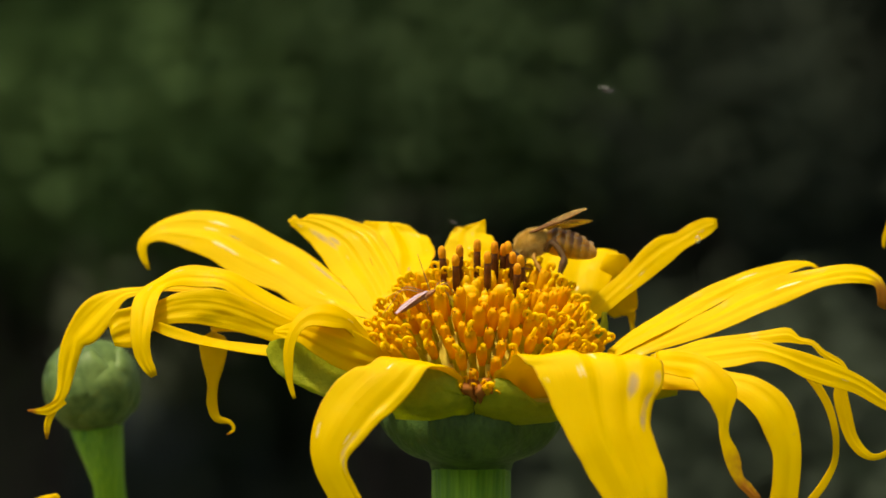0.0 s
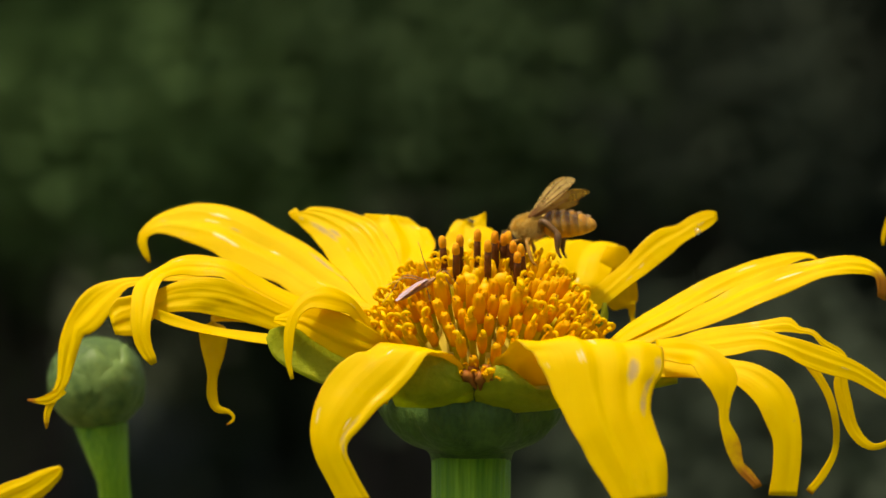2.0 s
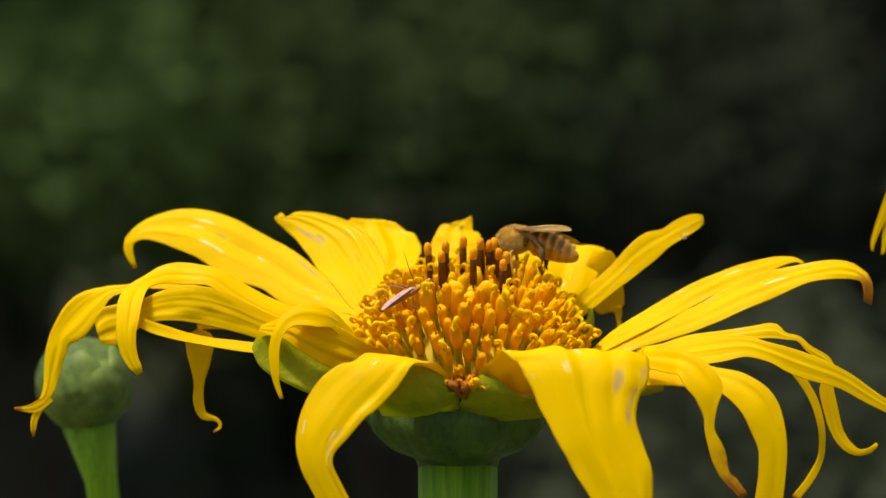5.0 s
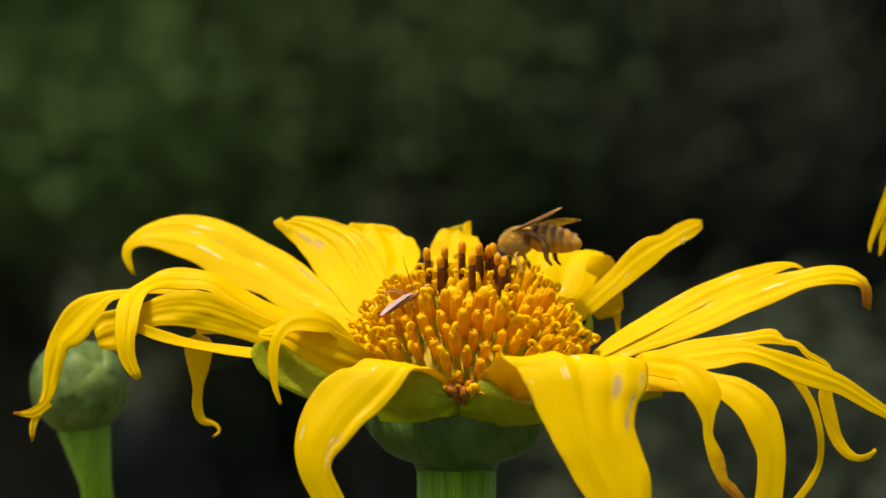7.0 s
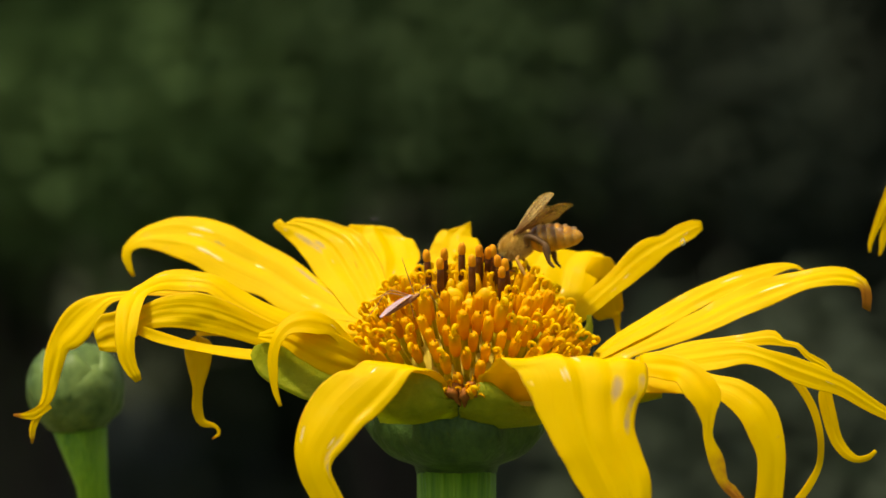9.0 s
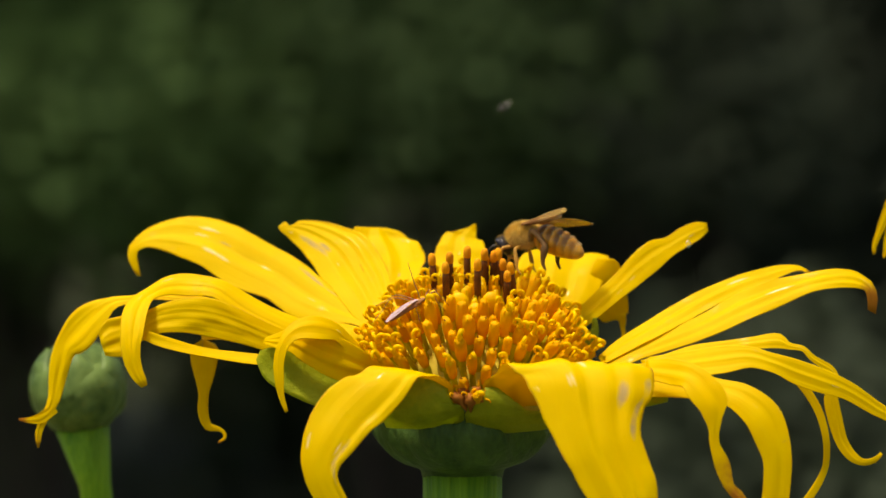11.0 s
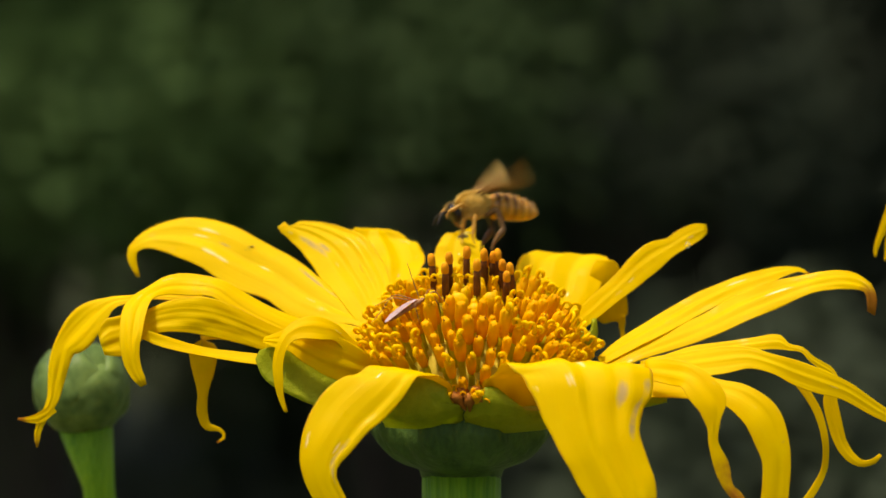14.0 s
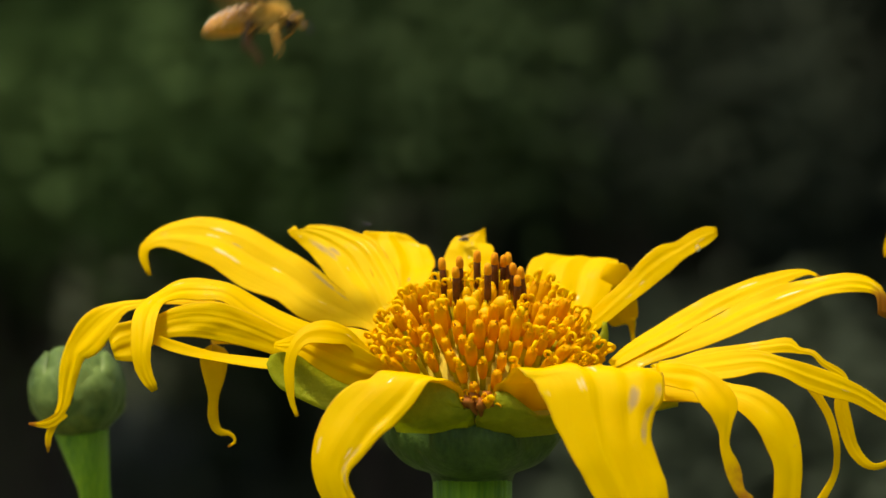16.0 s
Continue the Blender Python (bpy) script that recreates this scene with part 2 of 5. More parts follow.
def blade(name, spine, widths, rolls, side, parent, mat, label="", cup=0.10, groove=0.02, wave=0.03, thick=0.22, dry=0.0, seed=1,
          n=46, across=28, ragged=0.0, crumple=0.0, scars=(), pleat=None, glint=(), skew=None):
    """A petal or bract: a thin curved blade swept along a spine, all in millimetres. side: the way from edge to edge at
    its base.
    pleat: its lengthwise folds as (place across, height in widths); scars, glint: dry patches and painted pale glints
    as (across, along, size);
    skew: how far its second edge runs ahead of the first."""
    rnd = random.Random(seed)
    pts, par, length = spline(spine, n, (widths, rolls, skew or [0] * len(widths)))
    pts, w, roll, slant = pts[:, :3], np.maximum(pts[:, 3], 0.15), pts[:, 4], pts[:, 5]
    tan = np.gradient(pts, axis=0)
    tan /= np.linalg.norm(tan, axis=1)[:, None]
    s = np.array(side, float)
    off = [rnd.uniform(0, 50) for _ in range(6)]
    folds = [(-0.55 + rnd.uniform(-.08, .08), 0.7), (-0.05 + rnd.uniform(-.15, .15), 1.0), (0.5 + rnd.uniform(-.1, .1), 0.8)]
    ridge = [rnd.uniform(0.3, 0.7), -rnd.uniform(0.5, 1.0), rnd.uniform(0.5, 1.0), -rnd.uniform(0.5, 1.0), rnd.uniform(0.2, 0.6)]
    knots = [-1.0] + [f for f, _ in folds] + [1.0]
    if pleat:
        fine = np.linspace(-1, 1, 161)
        soft = np.interp(fine, [u for u, _ in pleat], [h for _, h in pleat])
        pad = np.pad(soft, 8, mode="edge")
        soft = np.convolve(pad, np.hanning(17) / np.hanning(17).sum(), "valid")
    top, under, uv = [], [], []
    for i in range(n + 1):
        s = s - tan[i] * np.dot(s, tan[i])
        s /= np.linalg.norm(s)
        sd = turned(s, tan[i], radians(roll[i]))
        up = np.cross(tan[i], sd)
        v = i / n
        for j in range(across + 1):
            u = 2 * j / across - 1
            edge = 1 + wave * 1.6 * noise.noise((u * 0.3 + off[0], v * 7 + off[1], 0)) + 0.55 * wave * noise.noise((off[3] + np.sign(u) * 5, v * 30, 1.0)) + ragged * max(0, v - 0.75) * noise.noise((off[2] + np.sign(u), v * 40, 0))
            lift = cup * u * u + 1.25 * groove * min(1.0, v * 4) * float(np.interp(u + 0.10 * noise.noise((off[4], v * 3, 0)), knots, ridge)) - 0.45 * groove * min(1.0, v * 6) * sum(g * math.exp(-abs((u - f) / 0.10) ** 1.4) for f, g in folds) + 0.10 * groove * math.sin(19 * u + off[0]) + 1.7 * crumple * max(0.0, v - 0.35) * noise.noise((u * 1.8 + off[1], v * 12, off[2])) + wave * noise.noise((u * 1.5 + off[3], v * 5 + off[4], off[5])) \
                + wave * abs(u) ** 3 * noise.noise((off[5] + np.sign(u) * 9, v * 9, 2.0))
            if pleat:
                lift += min(1.0, 0.15 + v * 5) * float(np.interp(u + 0.06 * noise.noise((off[2], v * 4, 3.0)), fine, soft))
            c = pts[i] + sd * (u * w[i] / 2 * edge) + tan[i] * (u * slant[i] / 2) + up * (lift * w[i])
            t = thick * (1 - 0.6 * u * u)
            top.append(c + up * t / 2)
            under.append(c - up * t / 2)
            uv.append((u * w[i] * 0.1 + 3 + off[0], v * length))
    verts = [tuple(x * MM) for x in top + under]
    row, tot = across + 1, (n + 1) * (across + 1)
    faces = []
    for i in range(n):
        for j in range(across):
            a = i * row + j
            faces.append((a, a + 1, a + row + 1, a + row))
            faces.append((tot + a, tot + a + row, tot + a + row + 1, tot + a + 1))
        for j, flip in ((0, 0), (across, 1)):
            a = i * row + j
            f = (a, a + row, tot + a + row, tot + a)
            faces.append(f[::-1] if flip else f)
    for i, flip in ((0, 1), (n, 0)):
        for j in range(across):
            a = i * row + j
            f = (a, a + 1, tot + a + 1, tot + a)
            faces.append(f if not flip else f[::-1])
    ob = link_mesh(name, verts, faces, [mat], parent, label)
    me = ob.data
    lay = me.uv_layers.new(name="UVMap")
    flat = np.array(uv + uv)[[l.vertex_index for l in me.loops]]
    lay.data.foreach_set("uv", flat.ravel())
    k = np.arange(2 * tot) % tot // row / n
    uu = (np.arange(2 * tot) % tot % row) / across * 2 - 1
    me.attributes.new("rim", "FLOAT", "POINT").data.foreach_set("value", np.abs(uu) ** 12)
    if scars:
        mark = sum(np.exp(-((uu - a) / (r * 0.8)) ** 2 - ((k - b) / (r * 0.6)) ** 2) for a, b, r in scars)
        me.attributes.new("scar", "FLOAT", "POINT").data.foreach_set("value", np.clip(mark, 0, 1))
    # mask for the glints painted on the petal
    if glint:
        mark = sum(np.exp(-((uu - a) / (r * 1.1)) ** 2 - ((k - b) / (r * 0.7)) ** 2) for a, b, r in glint)
        me.attributes.new("glint", "FLOAT", "POINT").data.foreach_set("value", np.clip(mark, 0, 1))
    me.attributes.new("dry", "FLOAT", "POINT").data.foreach_set("value", np.clip((k - 1 + dry) / max(dry, 1e-3), 0, 1) if dry else np.zeros(2 * tot))
    return ob


def loft(rings, close=True):
    """Faces and vertices of a skin through rings of equally many points."""
    m = len(rings[0])
    verts = [tuple(p) for r in rings for p in r]
    faces = [(i * m + j, i * m + (j + 1) % m, (i + 1) * m + (j + 1) % m, (i + 1) * m + j) for i in range(len(rings) - 1) for j in range(m)]
    if close:
        faces += [tuple(range(m))[::-1], tuple((len(rings) - 1) * m + j for j in range(m))]
    return verts, faces


def lathe(profile, m=24, squash=1.0):
    return loft([[(r * math.cos(a), r * math.sin(a) * squash, z) for a in [2 * math.pi * j / m for j in range(m)]] for r, z in profile])


def tube(points, radii, m=8, n=None):
    """A bent tapering tube through the points."""
    n = n or 4 * (len(points) - 1)
    pts, par, _ = spline(points, n)
    rad = np.interp(par, range(len(points)), radii)
    tan = np.gradient(pts, axis=0)
    tan /= np.linalg.norm(tan, axis=1)[:, None]
    s = np.array((0.3, 0.9, 0.2))
    rings = []
    for i in range(n + 1):
        s = s - tan[i] * np.dot(s, tan[i])
        s /= np.linalg.norm(s)
        b = np.cross(tan[i], s)
        rings.append([pts[i] + rad[i] * (s * math.cos(a) + b * math.sin(a)) for a in [2 * math.pi * j / m for j in range(m)]])
    return loft(rings)


def joined(*pieces):
    """One mesh's data from (verts, faces, material index) pieces."""
    verts, faces, mats = [], [], []
    for v, f, k in pieces:
        o = len(verts)
        verts += [tuple(p) for p in v]
        faces += [tuple(i + o for i in q) for q in f]
        mats += [k] * len(f)
    return verts, faces, mats


def scaled(verts, k=MM):
    return [(x * k, y * k, z * k) for x, y, z in verts]


def moved(verts, m):
    return [tuple(m @ Vector(v)) for v in verts]


def empty(name, m, label, category, group=""):
    ob = new(name)
    ob.empty_display_size = 0.01
    ob.matrix_basis = m
    return tagged(ob, label, category, group)


# ---------------------------------------------------------------- ground and the shrubs far behind
def ground_sheet():
    n = 40
    s = [math.copysign(abs(t) ** 3 * 400, t) for t in np.linspace(-1, 1, n + 1)]
    verts = [(x, y, 0.03 * noise.noise((x * 0.7, y * 0.7, 0)) if abs(x) + abs(y) < 30 else 0.0) for y in s for x in s]
    faces = [(j * (n + 1) + i, j * (n + 1) + i + 1, (j + 1) * (n + 1) + i + 1, (j + 1) * (n + 1) + i) for j in range(n) for i in range(n)]
    tagged(link_mesh("ground", verts, faces, [SOIL], None), "dark grassy garden ground", "ground", kind="structure")


ground_sheet()


def shrub(x, y, height, spread, leaves, size, mat, seed, label, low=0.08, name="shrub"):
    """Stems from the root, and a crown of single leaves with gaps."""
    rnd = random.Random(seed)
    top = empty(name, pose(x, y, -0.02), label, name, name + "s behind the flower")
    for k in range(9):
        a = rnd.uniform(0, 6.28)
        r = spread * rnd.uniform(0.2, 0.75)
        e = (r * math.cos(a), r * math.sin(a), height * rnd.uniform(0.6, 0.95))
        mid = (e[0] * 0.35 + rnd.uniform(-.05, .05), e[1] * 0.35, e[2] * 0.5)
        v, f = tube([(0.03 * math.cos(a), 0.03 * math.sin(a), 0), mid, e], [0.022 * height / 2, 0.014 * height / 2, 0.004], 7, 10)
        link_mesh("stem", v, f, [BARK], top)
    verts, faces = [], []
    clumps = []
    for _ in range(110):
        a, q = rnd.uniform(0, 6.28), math.sqrt(rnd.random())
        h = height * rnd.uniform(low, 1.0)
        wide = spread * (1.0 - 0.45 * (h / height) ** 3)
        clumps.append((q * wide * math.cos(a), q * wide * math.sin(a), h, rnd.uniform(0.10, 0.26) * max(1.0, 1.35 * spread)))
    for _ in range(leaves):
        cx, cy, cz, cr = rnd.choice(clumps)
        p = Vector((cx + rnd.gauss(0, cr * 0.6), cy + rnd.gauss(0, cr * 0.6), max(0.03, cz + rnd.gauss(0, cr * 0.6))))
        m = Matrix.Translation(p) @ Euler((rnd.gauss(0.3, 0.6), rnd.gauss(0, 0.6), rnd.uniform(0, 6.28))).to_matrix().to_4x4()
        l = size * rnd.uniform(0.6, 1.3)
        o = len(verts)
        for u, w, h in ((0, 0, 0), (0.3, 0.26, 0.05), (0.3, -0.26, 0.05), (0.65, 0.22, 0.03), (0.65, -0.22, 0.03), (1, 0, -0.1), (0.3, 0, 0), (0.65, 0, -0.03)):
            verts.append(tuple(m @ Vector((u * l, w * l, h * l))))
        faces += [(o, o + 6, o + 1), (o, o + 2, o + 6), (o + 1, o + 6, o + 7, o + 3), (o + 6, o + 2, o + 4, o + 7), (o + 3, o + 7, o + 5), (o + 7, o + 4, o + 5)]
    tagged(link_mesh("crown", verts, faces, [mat], top), kind="stuff")
    return top


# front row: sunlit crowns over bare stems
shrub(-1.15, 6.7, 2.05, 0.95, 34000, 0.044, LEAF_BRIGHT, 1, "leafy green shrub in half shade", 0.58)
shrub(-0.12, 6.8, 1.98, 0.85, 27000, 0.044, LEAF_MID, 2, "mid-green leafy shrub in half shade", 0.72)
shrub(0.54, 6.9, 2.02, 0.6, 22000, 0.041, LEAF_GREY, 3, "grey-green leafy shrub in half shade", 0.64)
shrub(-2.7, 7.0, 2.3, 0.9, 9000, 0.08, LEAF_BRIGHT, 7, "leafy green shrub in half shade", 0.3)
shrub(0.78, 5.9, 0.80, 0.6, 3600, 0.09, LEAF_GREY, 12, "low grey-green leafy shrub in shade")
# back row, under the added trees
shrub(-1.7, 8.9, 2.3, 1.1, 12000, 0.07, LEAF_DARK, 5, "green leafy shrub, deep shade partly in its leaf colour")
shrub(-0.2, 9.1, 2.4, 1.1, 14000, 0.07, LEAF_DARK, 6, "green leafy shrub, deep shade partly in its leaf colour")
shrub(1.4, 9.8, 2.4, 1.1, 16000, 0.07, LEAF_SHADED, 4, "green leafy shrub, deep shade partly in its leaf colour")
shrub(2.8, 8.9, 2.3, 1.1, 10000, 0.07, LEAF_SHADED, 8, "green leafy shrub, deep shade partly in its leaf colour")
shrub(-3.4, 9.0, 2.3, 1.1, 9000, 0.07, LEAF_DARK, 9, "green leafy shrub, deep shade partly in its leaf colour")
shrub(0.7, 12.2, 3.0, 1.3, 16000, 0.10, LEAF_SHADED, 21, "green leafy shrub, deep shade partly in its leaf colour")
shrub(2.5, 12.0, 3.0, 1.3, 16000, 0.10, LEAF_SHADED, 22, "green leafy shrub, deep shade partly in its leaf colour")
# trees added out of view, so that their crowns shade the back row
shrub(-1.5, 8.5, 4.4, 1.3, 9000, 0.13, LEAF_DARK, 17, "broad dark green tree, added out of view for shade", 0.6, "tree")
shrub(-2.4, 9.3, 4.6, 1.7, 20000, 0.13, LEAF_DARK, 13, "broad dark green tree, added out of view for shade", 0.58, "tree")
shrub(-0.6, 9.4, 4.8, 1.6, 20000, 0.13, LEAF_DARK, 14, "broad dark green tree, added out of view for shade", 0.58, "tree")
shrub(2.3, 8.9, 4.5, 1.5, 22000, 0.15, LEAF_DARK, 16, "broad dark green tree, added out of view for shade", 0.62, "tree")
shrub(0.9, 9.1, 4.6, 1.7, 28000, 0.15, LEAF_DARK, 15, "broad dark green tree, added out of view for shade", 0.58, "tree")


# ---------------------------------------------------------------- the flower in the middle
TILT = radians(20)
flower = empty("yellow_flower", FRAME, "large yellow daisy-like flower with curling ragged petals, green stem", "flower")


def petal(side, spine, widths, rolls, seed, cup=0.05, groove=0.02, wave=0.03, **shape):
    """side: the way across its base. Spine, widths and rolls go from the base to the tip."""
    return blade("petal", spine, widths, rolls, side, flower, PETAL, seed=seed, cup=cup, groove=groove, wave=wave, **shape)


def bract(side, spine, widths, rolls, seed):
    blade("bract", spine, widths, rolls, side, flower, BRACT, "broad yellow-green bract", cup=0.06, groove=0.01, wave=0.02, thick=0.4, seed=seed, n=20, across=8)


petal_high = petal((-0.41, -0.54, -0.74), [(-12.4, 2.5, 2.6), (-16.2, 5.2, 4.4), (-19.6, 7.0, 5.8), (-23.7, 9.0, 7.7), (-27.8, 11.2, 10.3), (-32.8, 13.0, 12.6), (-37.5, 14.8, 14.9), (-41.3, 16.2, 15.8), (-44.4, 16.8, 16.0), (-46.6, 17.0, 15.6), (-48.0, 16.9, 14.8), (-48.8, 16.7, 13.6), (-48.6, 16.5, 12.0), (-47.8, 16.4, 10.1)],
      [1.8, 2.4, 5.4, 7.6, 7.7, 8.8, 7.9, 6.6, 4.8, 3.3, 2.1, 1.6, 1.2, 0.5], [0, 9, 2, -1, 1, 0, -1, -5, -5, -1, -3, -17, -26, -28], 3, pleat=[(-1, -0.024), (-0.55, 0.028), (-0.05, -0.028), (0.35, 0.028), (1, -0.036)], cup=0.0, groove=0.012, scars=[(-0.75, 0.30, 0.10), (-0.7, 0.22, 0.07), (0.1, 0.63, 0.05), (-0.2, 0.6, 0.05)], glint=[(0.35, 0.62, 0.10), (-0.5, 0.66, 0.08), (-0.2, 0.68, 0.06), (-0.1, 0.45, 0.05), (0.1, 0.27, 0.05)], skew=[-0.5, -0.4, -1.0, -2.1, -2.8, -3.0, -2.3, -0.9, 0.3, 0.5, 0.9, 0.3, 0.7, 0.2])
petal((0.93, 0.11, 0.35), [(-12.0, 4.3, 4.7), (-13.9, 5.8, 5.9), (-15.5, 8.8, 8.9), (-17.4, 11.8, 11.7), (-19.1, 13.8, 14.0), (-21.2, 15.2, 15.5), (-23.6, 16.1, 16.6), (-25.4, 16.4, 17.1), (-26.7, 16.4, 17.1), (-27.3, 16.4, 17.6)],
      [4.8, 6.1, 8.0, 9.0, 8.4, 6.2, 4.3, 2.5, 1.1, 1.3], [0, 0, 3, 0, -3, -6, -12, -10, -12, -29], 4, pleat=[(-1, 0.02), (-0.45, -0.01), (-0.05, 0.03), (0.08, -0.01), (0.42, 0.025), (0.52, -0.015), (0.8, 0.025), (1, -0.01)], groove=0.006, cup=0.0, wave=0.015, scars=[(-0.5, 0.74, 0.22), (-0.25, 0.66, 0.10), (-0.45, 0.62, 0.08)], glint=[(-0.3, 0.5, 0.05), (-0.6, 0.9, 0.06)], skew=[-2.9, -1.5, -1.4, -2.1, -3.0, -4.1, -3.3, -2.5, -1.6, -0.2])
petal((0.91, 0.10, 0.40), [(-11.3, 7.3, 7.2), (-11.2, 10.4, 10.5), (-11.5, 13.3, 12.9), (-12.2, 15.2, 14.7), (-12.8, 16.2, 15.7), (-13.2, 16.8, 16.6), (-13.4, 17.1, 16.9)],
      [5.5, 8.2, 9.7, 9.2, 7.8, 5.7, 2.3], [0, 12, 17, 20, 19, 18, 21], 5, pleat=[(-1, 0.0), (-0.45, 0.05), (-0.1, -0.035), (0.25, 0.04), (0.6, 0.0), (1, -0.03)], groove=0.01, cup=0.0, wave=0.02, scars=[(0.6, 0.86, 0.09), (0.2, 0.3, 0.06)], glint=[(0.75, 0.6, 0.05), (0.7, 0.85, 0.06)], skew=[2.3, 1.0, -1.5, -3.9, -4.2, -2.9, -1.0])
petal((1.00, 0.00, 0.00), [(-1.9, 12.0, 9.2), (-1.9, 15.0, 12.0), (-1.6, 16.5, 14.2), (-1.5, 17.5, 15.5), (-1.0, 17.8, 16.2), (-0.2, 18.0, 16.8), (0.5, 18.0, 17.4)],
      [6.3, 7.3, 6.9, 5.3, 2.5, 1.0, 0.1], [0, 0, 1, 2, 7, 12, 24], 6, pleat=[(-1, 0.0), (-0.2, 0.04), (0.2, -0.03), (1, 0.02)], groove=0.006, cup=0.0, wave=0.03, scars=[(0.1, 0.72, 0.1)], glint=[(0.0, 0.5, 0.05)], skew=[-0.1, 0.4, 0.6, 0.7, 2.3, 1.5, 0.3])
petal((0.93, -0.08, -0.35), [(10.9, 5.2, 2.5), (11.2, 8.2, 5.0), (11.8, 11.2, 7.8), (12.5, 13.2, 10.1), (13.3, 14.9, 11.8), (14.2, 15.9, 12.7), (15.2, 16.5, 13.2)],
      [6.1, 9.3, 11.5, 12.5, 12.2, 9.8, 5.8], [0, -1, -4, -8, -10, -11, -15], 7, pleat=[(-1, 0.0), (-0.5, 0.04), (-0.2, -0.03), (0.2, 0.03), (0.6, -0.01), (1, 0.02)], groove=0.01, cup=0.0, wave=0.02, glint=[(0.3, 0.5, 0.06)], skew=[-1.4, -1.3, -0.3, 1.7, 4.2, 6.6, 6.7])
petal((0.83, -0.54, -0.12), [(19.1, 12.9, 12.5), (19.1, 12.9, 11.3), (19.1, 13.3, 8.8), (19.6, 14.0, 6.3), (20.2, 14.6, 4.2), (21.2, 14.9, 3.4), (21.6, 15.1, 2.1), (21.5, 15.1, 1.1)],
      [2.6, 4.0, 5.2, 5.4, 4.0, 0.8, 0.7, 0.2], [0, -13, -24, -26, -29, -7, -29, -42], 26, pleat=[(-1, 0.03), (0.1, -0.03), (1, 0.03)], groove=0.01, cup=0.0, wave=0.02, skew=[0.4, -0.3, -0.6, 0.2, 1.2, 1.7, 0.6, -0.0])
petal((0.50, -0.22, -0.84), [(12.8, 4.8, 2.4), (15.7, 7.0, 4.6), (18.5, 8.5, 6.9), (21.2, 9.8, 9.1), (23.8, 10.8, 11.4), (26.1, 11.5, 13.1), (28.2, 12.2, 14.2), (30.2, 12.6, 15.4), (32.2, 12.8, 16.4), (33.5, 13.0, 16.8)],
      [2.3, 2.7, 3.0, 3.3, 4.0, 3.9, 2.8, 2.9, 2.4, 1.2], [0, -3, -6, -7, -4, -4, -7, -6, -2, 2], 8, pleat=[(-1, -0.010), (-0.3, 0.015), (0.1, -0.015), (0.5, 0.015), (1, -0.010)], cup=0.0, groove=0.01, wave=0.02, glint=[(0.45, 0.4, 0.07), (0.3, 0.5, 0.05), (0.2, 0.9, 0.05)], skew=[-0.5, -1.3, -1.1, -1.3, -1.8, -0.9, -0.2, -0.3, -0.1, -0.2])
petal((0.31, -0.86, -0.41), [(17.6, 2.1, -1.5), (20.7, 2.8, 0.5), (24.7, 3.6, 2.7), (28.7, 4.9, 4.8), (33.2, 6.2, 7.1), (37.5, 7.2, 8.9), (41.4, 7.9, 10.1), (44.0, 8.4, 10.8), (45.9, 8.7, 11.0), (47.5, 8.8, 10.3)],
      [2.1, 3.2, 3.7, 3.7, 3.4, 2.8, 2.4, 1.6, 0.9, 0.5], [0, 7, 12, 17, 25, 27, 26, 30, 21, 22], 9, pleat=[(-1, -0.012), (-0.4, 0.030), (0.1, -0.030), (0.5, 0.024), (1, -0.024)], cup=0.0, groove=0.01, dry=0.05, glint=[(-0.4, 0.68, 0.10)], skew=[-0.2, -0.0, -0.4, -0.8, -0.3, -0.1, -0.2, -0.1, 0.2, -0.1])
petal((0.41, -0.71, -0.57), [(18.3, 0.9, -2.6), (22.4, 1.4, -0.5), (27.3, 1.9, 1.4), (32.4, 2.5, 3.4), (37.0, 3.2, 5.7), (41.7, 3.5, 7.6), (46.3, 3.6, 9.0), (50.0, 3.6, 9.7), (52.7, 3.6, 9.5), (54.6, 3.6, 8.7), (55.3, 3.5, 7.2), (55.2, 3.4, 5.0)],
      [1.7, 2.4, 3.4, 4.3, 4.8, 4.7, 3.6, 3.3, 2.8, 2.0, 1.8, 1.5], [0, 4, 5, 2, 6, 7, 5, 9, 12, 13, 16, 18], 10, pleat=[(-1, -0.018), (-0.5, 0.030), (-0.1, -0.030), (0.3, 0.030), (0.6, -0.012), (1, 0.012)], cup=0.0, groove=0.01, crumple=0.07, dry=0.24, ragged=0.7, glint=[(-0.1, 0.62, 0.10), (-0.3, 0.92, 0.08)], skew=[0.0, 0.2, 0.3, -0.4, -1.2, -0.6, -0.2, -0.0, -0.1, 0.1, -0.3, -0.5])
